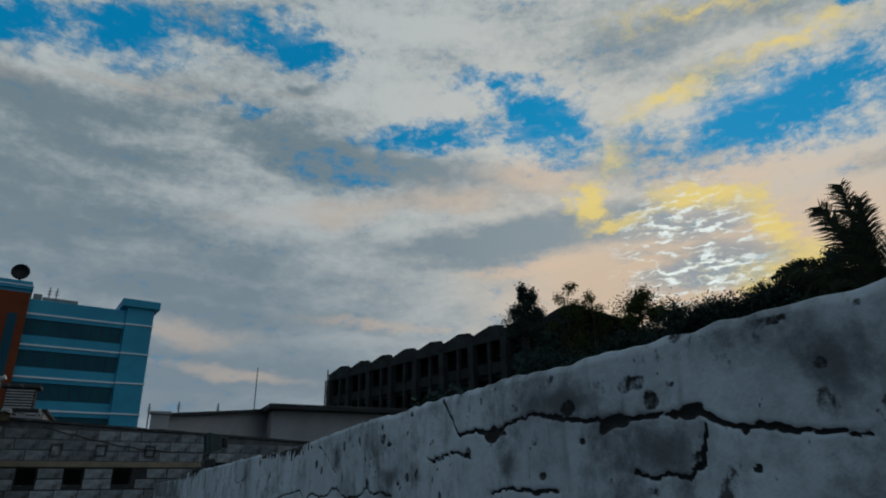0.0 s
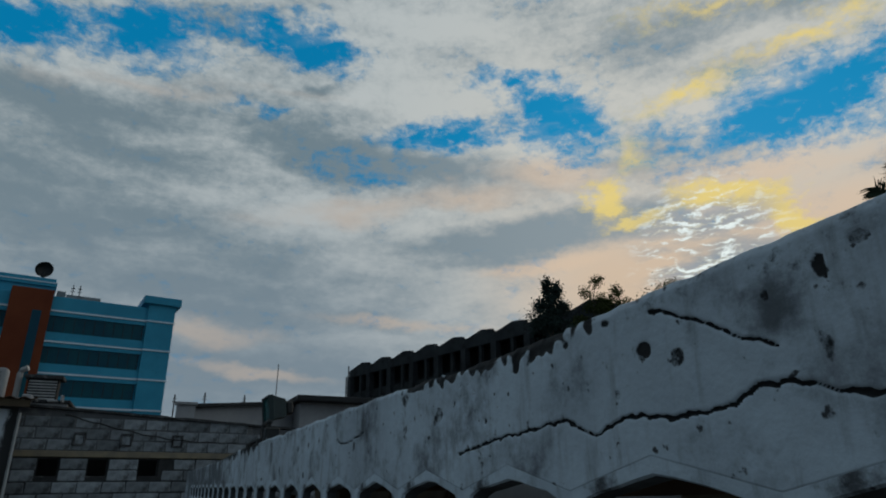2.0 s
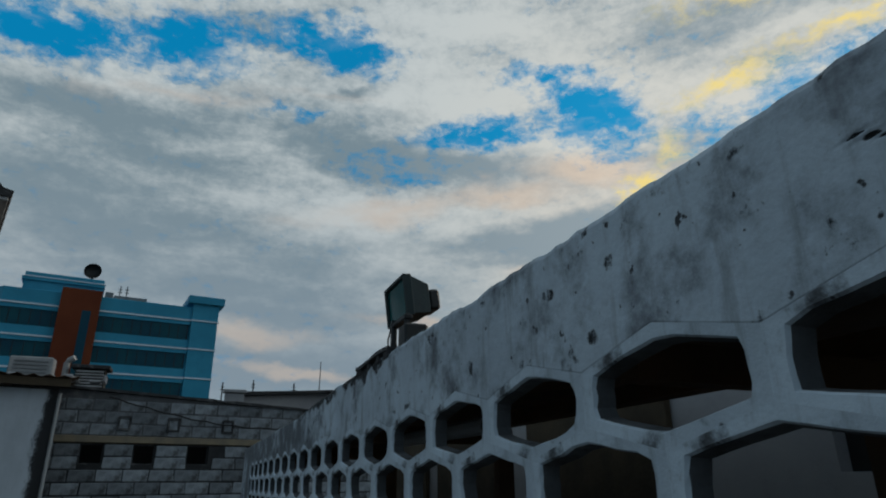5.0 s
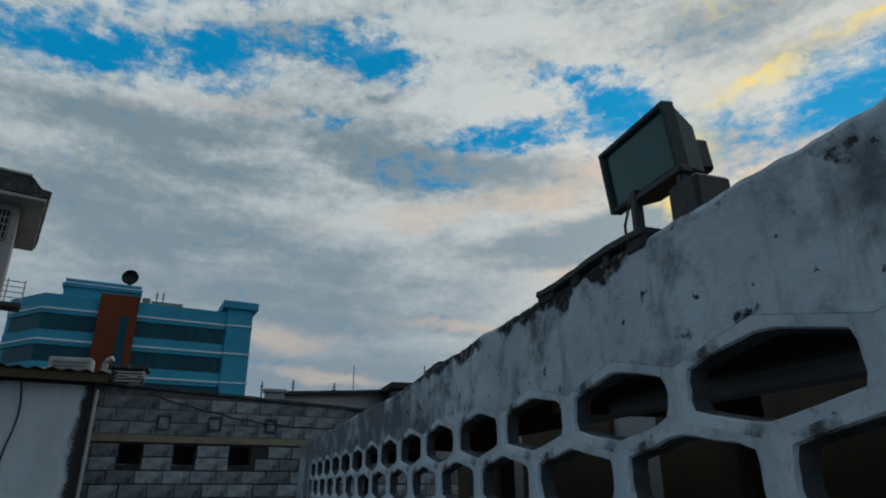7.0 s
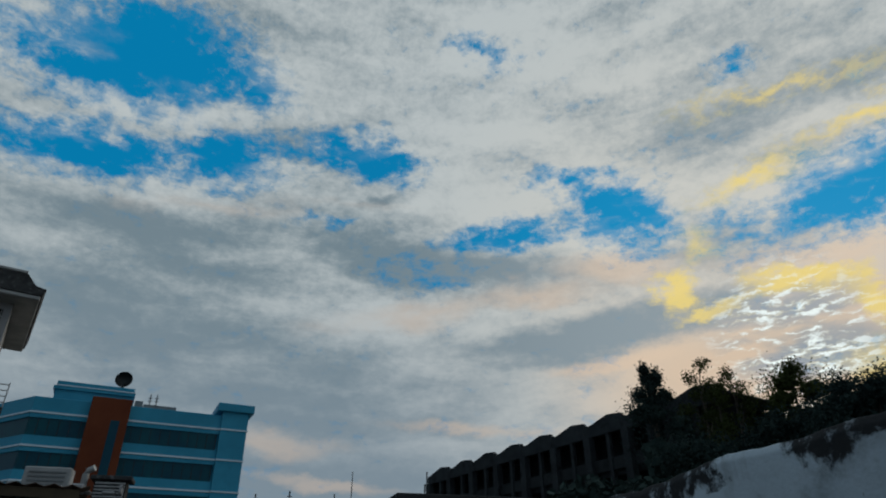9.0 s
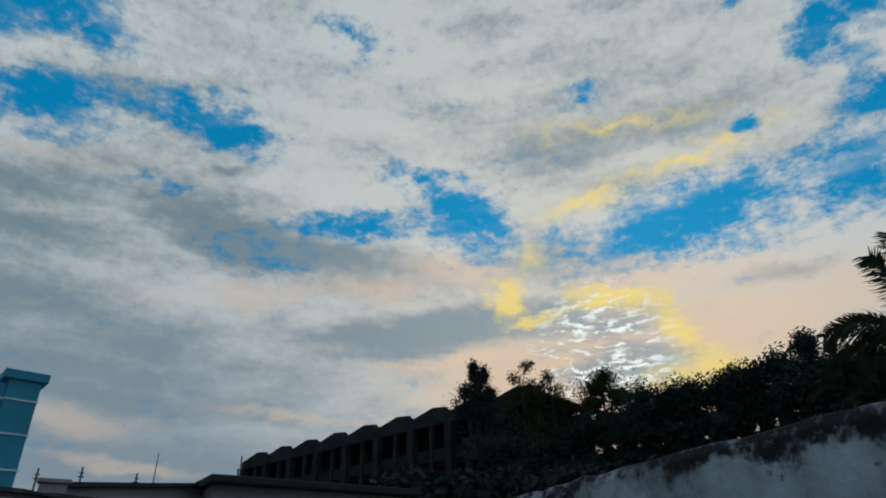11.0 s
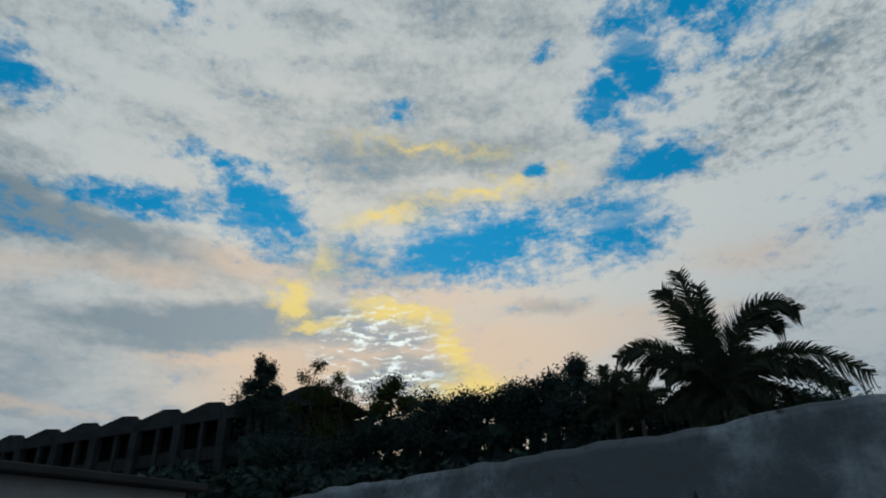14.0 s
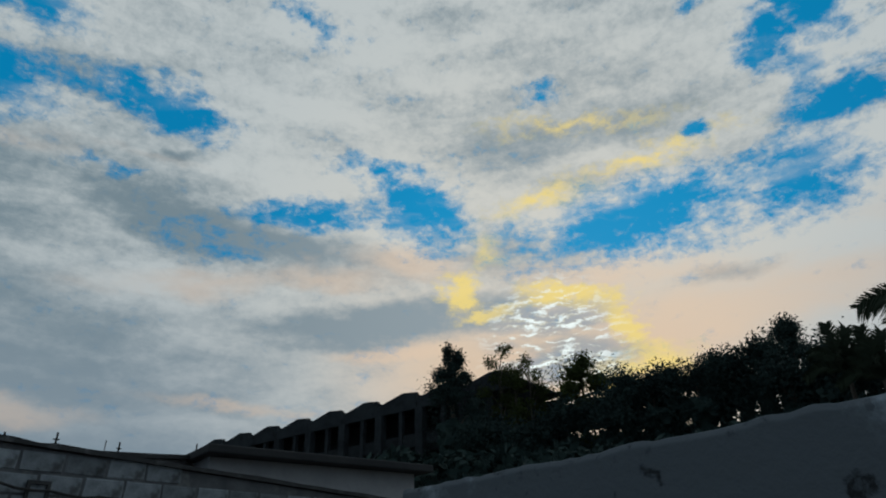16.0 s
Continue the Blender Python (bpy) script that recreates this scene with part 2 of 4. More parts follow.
    if per_piece:
        info = nt.nodes.new("ShaderNodeObjectInfo")
        hv = nt.nodes.new("ShaderNodeHueSaturation")
        mr = nt.nodes.new("ShaderNodeMapRange")
        mr.inputs[3].default_value, mr.inputs[4].default_value = 1 - per_piece, 1 + per_piece
        nt.links.new(info.outputs["Random"], mr.inputs[0])
        nt.links.new(mr.outputs[0], hv.inputs["Value"])
        nt.links.new(col, hv.inputs["Color"])
        col = hv.outputs[0]
    nt.links.new(col, b.inputs["Base Color"])
    rr = nt.nodes.new("ShaderNodeMapRange")
    rr.inputs[3].default_value, rr.inputs[4].default_value = max(0.05, rough - 0.12), min(1, rough + 0.1)
    nt.links.new(big, rr.inputs[0])
    nt.links.new(rr.outputs[0], b.inputs["Roughness"])
    if bump:
        bp = nt.nodes.new("ShaderNodeBump")
        bp.inputs["Strength"].default_value, bp.inputs["Distance"].default_value = bump, 0.01
        nt.links.new(noi(bump_scale, 5.0), bp.inputs["Height"])
        nt.links.new(bp.outputs[0], b.inputs["Normal"])
    return m


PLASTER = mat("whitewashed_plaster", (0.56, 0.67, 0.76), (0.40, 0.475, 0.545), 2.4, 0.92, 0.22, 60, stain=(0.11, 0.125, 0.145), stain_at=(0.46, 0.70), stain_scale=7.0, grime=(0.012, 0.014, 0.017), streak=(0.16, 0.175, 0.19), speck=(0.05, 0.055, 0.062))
BLOCKCAST = mat("cast_concrete_block", (0.57, 0.68, 0.77), (0.42, 0.50, 0.57), 4.0, 0.92, 0.25, 60, stain=(0.08, 0.09, 0.10), stain_at=(0.53, 0.68), stain_scale=9.0, streak=(0.14, 0.155, 0.17), speck=(0.05, 0.055, 0.062), per_piece=0.05)
BLOCK = mat("concrete_block", (0.25, 0.285, 0.315), (0.14, 0.16, 0.18), 5.0, 0.95, 0.7, 60, stain=(0.08, 0.085, 0.09), stain_at=(0.52, 0.70), stain_scale=5.0, per_piece=0.4)
CEMENTSHADE = mat("shaded_cell_cement", (0.10, 0.11, 0.12), (0.05, 0.056, 0.062), 8.0, 0.95, 0.4, 60, stain=(0.03, 0.032, 0.034), stain_scale=9.0)
MORTAR = mat("dark_mortar", (0.035, 0.037, 0.04), (0.02, 0.022, 0.024), 5.0, 0.95, 0.5, 50)
RENDERCOAT = mat("grey_cement_render", (0.12, 0.128, 0.14), (0.07, 0.075, 0.082), 2.5, 0.92, 0.5, 30, stain=(0.17, 0.175, 0.18), stain_scale=2.6)
LINTEL = mat("stained_lintel_concrete", (0.26, 0.22, 0.15), (0.17, 0.15, 0.12), 3.0, 0.9, 0.4, 40)
BROWNBOARD = mat("brown_board", (0.075, 0.055, 0.032), (0.045, 0.034, 0.022), 3.0, 0.9, 0.3, 30)
DARK = mat("dark_void_board", (0.012, 0.013, 0.014), (0.008, 0.009, 0.01), 2.0, 0.9, 0.0)
COPING = mat("dirty_coping", (0.05, 0.052, 0.055), (0.03, 0.032, 0.035), 5.0, 0.95, 0.6, 40, stain=(0.12, 0.125, 0.13), stain_scale=4.0)
WHITEWALL = mat("painted_white_wall", (0.37, 0.375, 0.39), (0.28, 0.29, 0.31), 0.8, 0.85, 0.2, 20, stain=(0.16, 0.165, 0.17), stain_at=(0.6, 0.8), stain_scale=0.9)
LEFTWALL = mat("damp_white_plaster", (0.52, 0.59, 0.65), (0.38, 0.43, 0.48), 0.9, 0.88, 0.3, 30, stain=(0.05, 0.055, 0.06), stain_at=(0.58, 0.72), stain_scale=1.0, stretch=(1, 1, 0.5), grime=(0.02, 0.022, 0.025))
RUST = mat("rusty_corrugated_sheet", (0.12, 0.065, 0.03), (0.06, 0.038, 0.024), 3.0, 0.8, 0.3, 30, metal=0.3, stain=(0.16, 0.07, 0.02), stain_at=(0.56, 0.75), stain_scale=2.0)
ROOFDARK = mat("dark_roof_edge", (0.03, 0.032, 0.035), (0.02, 0.022, 0.025), 1.0, 0.85, 0.3, 20)
BLUE = mat("blue_cladding", (0.04, 0.33, 0.51), (0.03, 0.27, 0.43), 0.15, 0.6, 0.05, 4, spec=0.25)
BLUEPALE = mat("pale_trim", (0.72, 0.84, 0.92), (0.6, 0.74, 0.84), 0.4, 0.5, 0.0)
GLASSBAND = mat("dark_teal_window_glass", (0.002, 0.055, 0.095), (0.004, 0.085, 0.115), 0.25, 0.4, 0.0, spec=0.2)
ORANGE = mat("orange_brown_cladding", (0.17, 0.042, 0.015), (0.13, 0.03, 0.011), 0.2, 0.7, 0.05, 5, spec=0.2)
GREYBOX = mat("grey_metal_paint", (0.22, 0.24, 0.25), (0.16, 0.17, 0.18), 1.5, 0.6, 0.1, 20)
ACWHITE = mat("aged_white_metal", (0.42, 0.43, 0.43), (0.32, 0.33, 0.34), 2.0, 0.55, 0.1, 20)
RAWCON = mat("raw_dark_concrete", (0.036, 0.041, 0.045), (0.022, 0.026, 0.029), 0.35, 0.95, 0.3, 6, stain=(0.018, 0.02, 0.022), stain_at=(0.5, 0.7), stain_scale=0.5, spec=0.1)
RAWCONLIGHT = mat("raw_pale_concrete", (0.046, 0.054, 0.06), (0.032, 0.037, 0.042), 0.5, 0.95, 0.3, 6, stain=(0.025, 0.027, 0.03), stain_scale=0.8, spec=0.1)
BLACKMETAL = mat("black_weathered_metal", (0.016, 0.02, 0.022), (0.01, 0.013, 0.015), 8.0, 0.5, 0.2, 60, metal=0.2)
LAMPBODY = mat("dull_green_grey_housing", (0.014, 0.034, 0.038), (0.010, 0.024, 0.028), 9.0, 0.7, 0.2, 60)
WIRE = mat("black_cable", (0.012, 0.012, 0.013), (0.008, 0.008, 0.009), 10.0, 0.6, 0.0)
LEAF = mat("dark_leaves", (0.036, 0.06, 0.054), (0.024, 0.042, 0.04), 0.6, 0.85, 0.0, spec=0.1)
LEAFLIGHT = mat("light_leaves", (0.05, 0.065, 0.018), (0.03, 0.042, 0.014), 0.6, 0.85, 0.0, spec=0.1)
PALMLEAF = mat("palm_leaf", (0.035, 0.048, 0.03), (0.024, 0.034, 0.022), 2.0, 0.8, 0.0, spec=0.1)
BARK = mat("grey_brown_bark", (0.09, 0.075, 0.06), (0.05, 0.042, 0.035), 2.0, 0.95, 0.6, 12, stretch=(1, 1, 0.25))
EARTH = mat("packed_earth", (0.12, 0.105, 0.085), (0.08, 0.072, 0.06), 0.5, 0.95, 0.5, 15, stain=(0.05, 0.055, 0.03), stain_scale=0.2)
PAVE = mat("worn_concrete_floor", (0.20, 0.20, 0.195), (0.14, 0.14, 0.14), 0.9, 0.9, 0.4, 25, stain=(0.07, 0.07, 0.065), stain_scale=0.8)


def glass_material():
    m = bpy.data.materials.new("lamp_glass")
    m.use_nodes = True
    b = m.node_tree.nodes["Principled BSDF"]
    b.inputs["Base Color"].default_value = (0.015, 0.16, 0.165, 1)
    b.inputs["Roughness"].default_value = 0.12
    b.inputs["Transmission Weight"].default_value = 0.3
    b.inputs["Specular IOR Level"].default_value = 0.25
    return m


LAMPGLASS = glass_material()


# ---- mesh tools ----
def mesh_of(name, bm, material, smooth=False):
    me = bpy.data.meshes.new(name)
    bmesh.ops.recalc_face_normals(bm, faces=bm.faces)
    bm.to_mesh(me)
    bm.free()
    me.materials.append(material)
    if smooth:
        for p in me.polygons:
            p.use_smooth = True
    return me


def part(name, bm, material, parent=None, label="", smooth=False):
    ob = new(name, mesh_of(name, bm, material, smooth))
    if parent is not None:
        ob.parent = parent
    if label:
        ob["label"] = label
    return ob


def thing(name, label, category, group="", kind="", at=(0, 0, 0)):
    ob = new(name)
    ob.location = at
    return tagged(ob, label, category, group, kind)


def box(bm, x0, y0, z0, x1, y1, z1, bevel=0.0, m=None):
    r = bmesh.ops.create_cube(bm, size=1.0)
    mm = Matrix.Translation(((x0 + x1) / 2, (y0 + y1) / 2, (z0 + z1) / 2)) @ Matrix.Diagonal((abs(x1 - x0), abs(y1 - y0), abs(z1 - z0), 1))
    bmesh.ops.transform(bm, matrix=mm if m is None else m @ mm, verts=r["verts"])
    if bevel:
        edges = {e for v in r["verts"] for e in v.link_edges}
        bmesh.ops.bevel(bm, geom=list(edges), offset=bevel, segments=1, affect="EDGES")
    return bm


def boxes(*rows, bevel=0.0, m=None):
    bm = bmesh.new()
    for r in rows:
        box(bm, *r, bevel=bevel, m=m)
    return bm


def tube(bm, points, radius, sides=8, taper=1.0):
    """A round bar along a line of points."""
    pts = [Vector(p) for p in points]
    rings = []
    for i, p in enumerate(pts):
        d = (pts[min(i + 1, len(pts) - 1)] - pts[max(i - 1, 0)]).normalized()
        a = d.orthogonal().normalized()
        b = d.cross(a)
        r = radius * (1 + (taper - 1) * i / (len(pts) - 1))
        rings.append([bm.verts.new(p + r * (a * math.cos(k * math.tau / sides) + b * math.sin(k * math.tau / sides))) for k in range(sides)])
    for u, v in zip(rings, rings[1:]):
        for k in range(sides):
            bm.faces.new((u[k], u[(k + 1) % sides], v[(k + 1) % sides], v[k]))
    bm.faces.new(rings[0][::-1])
    bm.faces.new(rings[-1])
    return bm


def prism(bm, outline, d0, d1, axis):
    """An outline (pairs) pushed along an axis from d0 to d1."""
    def put(p, d):
        return {"x": (d, p[0], p[1]), "y": (p[0], d, p[1]), "z": (p[0], p[1], d)}[axis]
    a = [bm.verts.new(put(p, d0)) for p in outline]
    b = [bm.verts.new(put(p, d1)) for p in outline]
    n = len(a)
    for i in range(n):
        bm.faces.new((a[i], a[(i + 1) % n], b[(i + 1) % n], b[i]))
    bm.faces.new(a[::-1])
    bm.faces.new(b)
    return bm

# ---- ground ----
bm = bmesh.new()
bmesh.ops.create_grid(bm, x_segments=40, y_segments=40, size=1500)
tagged(part("ground", bm, EARTH), "bare packed earth with thin weeds", "ground", kind="structure")
tagged(part("pavement", boxes((-2.6, -6, 0.004, 0.5, 13.8, 0.04)), PAVE), "worn concrete strip beside the wall", "pavement", kind="structure")

# ---- the long plastered wall ----
WALL_X, WALL_TOP, WALL_THICK = 0.45, 1.888, 0.034
PITCH, ROW = 0.3053, 0.108
HEX_Y0, HEX_Z0 = 4.095, 1.6735
COLS, ROWS = range(-9, 14), range(0, 7)
HEX_START, HEX_END = HEX_Y0 - 9.5 * PITCH, HEX_Y0 + 13.5 * PITCH
CELL_A, CELL_B = 0.036, 0.072


def zigzag(y):
    """The lower edge of the solid plaster over the pierced blocks."""
    if y <= HEX_START or y >= HEX_END - 0.001:
        return 0.0
    u = ((y - HEX_Y0) / PITCH + 0.5) % 1.0
    return HEX_Z0 + CELL_A + (CELL_B - CELL_A) * (1 - abs(2 * u - 1))


CRACK_NEAR = [(0.922, 1.929), (0.891, 1.898), (0.869, 1.872), (0.817, 1.874), (0.763, 1.867), (0.727, 1.876), (0.679, 1.883), (0.619, 1.873), (0.559, 1.863), (0.516, 1.86), (0.466, 1.861), (0.427, 1.858), (0.399, 1.853), (0.368, 1.84), (0.352, 1.844), (0.343, 1.839), (0.311, 1.836), (0.27, 1.83)]
CRACK_LONG = [(2.123, 1.767), (1.981, 1.784), (1.803, 1.795), (1.744, 1.772), (1.683, 1.79), (1.606, 1.78), (1.533, 1.786), (1.503, 1.8), (1.469, 1.799), (1.399, 1.778), (1.358, 1.784), (1.332, 1.781), (1.296, 1.791), (1.272, 1.802), (1.25, 1.79), (1.223, 1.787), (1.191, 1.791), (1.158, 1.787), (1.135, 1.788)]
CRACK_SLANT = [(1.63, 1.899), (1.567, 1.874), (1.521, 1.849), (1.479, 1.831)]
CRACK_LOW = [(0.501, 1.809), (0.461, 1.807), (0.432, 1.807), (0.415, 1.817), (0.407, 1.844)]
CRACK_MID = [(0.78, 1.789), (0.734, 1.798), (0.698, 1.794), (0.629, 1.793)]
CRACK_ARC = [(0.968, 1.837), (0.887, 1.844), (0.831, 1.838)]
CRACK_HAIR = [(0.981, 1.844), (0.965, 1.84), (0.941, 1.844), (0.897, 1.848), (0.861, 1.845), (0.837, 1.842)]
CRACK_FAR = [(2.662, 1.84), (2.727, 1.834), (2.797, 1.826), (2.869, 1.826), (2.906, 1.843)]
# spots where the plaster has fallen off or is stained: y, z, half width, half height, depth
SPALLS = [(0.763, 1.866, 0.038, 0.01, 0.9), (0.519, 1.86, 0.037, 0.01, 0.9), (0.42, 1.861, 0.021, 0.008, 0.9), (0.599, 1.882, 0.013, 0.012, 0.5), (0.576, 1.842, 0.011, 0.007, 0.5), (0.496, 1.893, 0.026, 0.009, 0.4), (0.541, 1.897, 0.018, 0.012, 0.3), (0.468, 1.875, 0.01, 0.013, 0.45), (0.355, 1.89, 0.008, 0.005, 0.35), (0.389, 1.923, 0.007, 0.007, 0.3), (0.332, 1.919, 0.015, 0.004, 0.4), (0.293, 1.881, 0.007, 0.006, 0.4), (0.294, 1.854, 0.008, 0.016, 0.28), (0.361, 1.811, 0.006, 0.005, 0.55), (0.421, 1.819, 0.011, 0.011, 0.35), (0.654, 1.81, 0.012, 0.008, 0.4), (0.665, 1.854, 0.011, 0.013, 0.3), (0.429, 1.921, 0.012, 0.007, 0.28), (0.454, 1.927, 0.01, 0.008, 0.28), (1.021, 1.826, 0.005, 0.003, 0.6), (1.066, 1.815, 0.01, 0.011, 0.45), (1.102, 1.806, 0.01, 0.005, 0.45), (0.937, 1.786, 0.01, 0.007, 0.45), (0.967, 1.795, 0.002, 0.003, 0.5), (1.041, 1.918, 0.005, 0.004, 0.6), (1.184, 1.908, 0.004, 0.006, 0.5), (1.152, 1.875, 0.01, 0.006, 0.5)]
SPALLS += [(1.321, 1.888, 0.006, 0.009, 0.5), (1.424, 1.889, 0.009, 0.012, 0.5), (1.285, 1.855, 0.006, 0.006, 0.5), (1.646, 1.858, 0.012, 0.012, 0.5), (1.27, 1.811, 0.008, 0.01, 0.8), (1.318, 1.887, 0.005, 0.008, 0.5), (1.421, 1.882, 0.005, 0.009, 0.5), (1.284, 1.856, 0.005, 0.007, 0.45), (1.252, 1.855, 0.003, 0.005, 0.5), (1.391, 1.901, 0.012, 0.007, 0.4), (1.145, 1.874, 0.008, 0.003, 0.5), (1.125, 1.873, 0.002, 0.003, 0.5), (1.22, 1.828, 0.007, 0.003, 0.4), (1.65, 1.853, 0.009, 0.014, 0.4), (1.48, 1.878, 0.007, 0.008, 0.4), (1.295, 1.832, 0.005, 0.012, 0.3), (2.225, 1.831, 0.012, 0.014, 0.4), (2.136, 1.853, 0.006, 0.008, 0.5), (2.024, 1.814, 0.006, 0.007, 0.5), (1.754, 1.834, 0.007, 0.005, 0.4), (1.663, 1.809, 0.005, 0.004, 0.4), (1.695, 1.813, 0.006, 0.006, 0.35), (1.889, 1.81, 0.012, 0.013, 0.28), (1.796, 1.833, 0.013, 0.007, 0.35), (1.88, 1.914, 0.17, 0.036, 0.9), (2.08, 1.916, 0.18, 0.03, 0.9), (2.3, 1.917, 0.13, 0.02, 0.9)]


def near_line(y, z, line):
    best = 9.0
    for (ya, za), (yb, zb) in zip(line, line[1:]):
        dy, dz = yb - ya, zb - za
        k = min(1, max(0, ((y - ya) * dy + (z - za) * dz) / (dy * dy + dz * dz)))
        best = min(best, math.hypot(y - ya - k * dy, z - za - k * dz))
    return best


def wear_at(y, z):
    """How far the plaster is broken here, 0 to 1."""
    w = 0.0
    wob = 0.004 * noise.noise((y * 40, z * 40, 1)) + 0.003 * noise.noise((y * 110, z * 110, 4))
    for line, r in ((CRACK_NEAR, 0.0026), (CRACK_LONG, 0.0022), (CRACK_SLANT, 0.0018), (CRACK_LOW, 0.0024), (CRACK_MID, 0.0022), (CRACK_ARC, 0.0013), (CRACK_HAIR, 0.0016), (CRACK_FAR, 0.0018)):
        ys = [p[0] for p in line]
        if min(ys) - 0.05 < y < max(ys) + 0.05:
            d = near_line(y, z + wob, line)
            w = max(w, 1 - d / (r * (1.2 + 0.5 * noise.noise((y * 12, z * 12, 7)))))
    for sy, sz, ry, rz, deep in SPALLS:
        if abs(y - sy) > 2 * ry or abs(z - sz) > 2 * rz:
            continue
        d = math.hypot((y - sy) / ry, (z - sz) / rz) + 0.9 * noise.noise((y * 45, z * 45, 3))
        w = max(w, min(deep * 0.62, (1 - d) * 0.9))
    return min(1.0, max(0.0, w * 1.6))


def plaster_wall():
    ys = [-6 + 0.2 * i for i in range(28)] + list(np.arange(-0.4, 0.1, 0.01)) + list(np.arange(0.1, 2.3, 0.0032)) + list(np.arange(2.3, HEX_END, PITCH / 24))
    ys = sorted(y for y in ys if y < HEX_END - 0.004) + [HEX_END + 0.019 * i for i in range(39)]
    rows = 92
    verts, faces, wear, damp_shade = [], [], [], []
    for y in ys:
        bottom = zigzag(y)
        lift = float(np.interp(y, (-0.4, 0.2, 0.6, 0.95, 1.3, 1.7, 2.0, 5.0, 5.9, 9.0), (0.040, 0.043, 0.045, 0.045, 0.042, 0.030, 0.025, 0.025, -0.006, -0.006)))
        top = WALL_TOP + lift + 0.006 * noise.noise((y * 1.3, 0, 2)) + 0.005 * noise.noise((y * 9, 0, 5)) + 0.0035 * noise.noise((y * 33, 0, 8)) - 0.020 * max(0, noise.noise((y * 5, 3, 5))) ** 2
        start = max(bottom, 1.69)
        for j in range(rows + 1):
            z = start + (top - start) * j / rows
            if bottom < 1.0 and j == 0:
                z = 0.0
            w = wear_at(y, z) if (z > 1.5 and -0.6 < y < 3.7) else 0.0
            chip = max(0, noise.noise((y * 22, z * 22, 9)) - (0.42 if y < 3.3 else 0.36)) * 2.2
            drip = max(0, 1 - (top - z) / (0.05 + 0.05 * noise.noise((y * 14, 0, 3)))) * (0.35 + 0.9 * noise.noise((y * 6, 2, 8)))
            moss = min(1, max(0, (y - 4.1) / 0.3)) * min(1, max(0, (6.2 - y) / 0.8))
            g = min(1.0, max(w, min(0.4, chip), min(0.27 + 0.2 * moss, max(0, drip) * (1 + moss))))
            # shade of the far stretch goes into the colour here, with mottled dirt
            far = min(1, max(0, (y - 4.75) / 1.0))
            # darker towards the near end, with grey smears round the cracks
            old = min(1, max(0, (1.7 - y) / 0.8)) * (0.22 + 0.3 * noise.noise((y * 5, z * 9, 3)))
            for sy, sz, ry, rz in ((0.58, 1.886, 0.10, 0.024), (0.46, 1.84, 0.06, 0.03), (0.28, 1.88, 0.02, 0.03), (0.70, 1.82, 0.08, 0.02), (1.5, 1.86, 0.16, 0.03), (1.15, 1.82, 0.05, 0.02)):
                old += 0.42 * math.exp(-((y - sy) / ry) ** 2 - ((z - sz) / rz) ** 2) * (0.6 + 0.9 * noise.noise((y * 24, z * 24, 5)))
            damp_shade.append(old + far * (0.52 + 0.5 * noise.noise((y * 2.7, z * 4, 12)) + 0.25 * noise.noise((y * 9, z * 9, 2))))
            relief = 0.0014 * noise.noise((y * 4, z * 4, 0)) + 0.0007 * noise.noise((y * 25, z * 25, 6)) - 0.007 * max(0, w - 0.25) - 0.0015 * min(1, chip)
            if bottom > 1.0:
                relief *= min(1, (z - bottom) / 0.04)
            lip = 0.004 * max(0, 1 - (top - z) / 0.008)
            verts.append((WALL_X - relief + lip, y, z))
            wear.append(g)
    n = rows + 1
    for i in range(len(ys) - 1):
        for j in range(rows):
            faces.append((i * n + j, (i + 1) * n + j, (i + 1) * n + j + 1, i * n + j + 1))
    base = len(verts)
    for i in range(len(ys)):
        x, y, z = verts[i * n + rows]
        xb, yb, zb = verts[i * n]
        verts.append((WALL_X + WALL_THICK, y, z - 0.004))
        verts.append((WALL_X + WALL_THICK, y, zb))
        wear.extend((0.6, 0.2))
        damp_shade.extend((0.0, 0.0))
    for i in range(len(ys) - 1):
        a, b = base + 2 * i, base + 2 * i + 2
        faces.append((i * n + rows, (i + 1) * n + rows, b, a))
        faces.append((a, b, b + 1, a + 1))
        faces.append((a + 1, b + 1, (i + 1) * n, i * n))
    for i in (0, len(ys) - 1):
        faces.append(tuple(i * n + j for j in range(n)) + (base + 2 * i, base + 2 * i + 1))
    me = bpy.data.meshes.new("plaster_wall")
    me.from_pydata(verts, [], faces)
    at = me.attributes.new("grime", "FLOAT", "POINT")
    at.data.foreach_set("value", wear)
    at = me.attributes.new("damp_shade", "FLOAT", "POINT")
    at.data.foreach_set("value", damp_shade)
    me.materials.append(PLASTER)
    for p in me.polygons:
        p.use_smooth = True
    return new("wall_east", me)


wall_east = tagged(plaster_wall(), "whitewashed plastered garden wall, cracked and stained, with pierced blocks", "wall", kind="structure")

# low footing under the pierced rows, and the far end pier
low_z = HEX_Z0 - 6 * ROW - CELL_A
part("footing", boxes((WALL_X + 0.002, HEX_START, 0, WALL_X + WALL_THICK, HEX_END, low_z - CELL_B + CELL_A - 0.002)), PLASTER, wall_east)


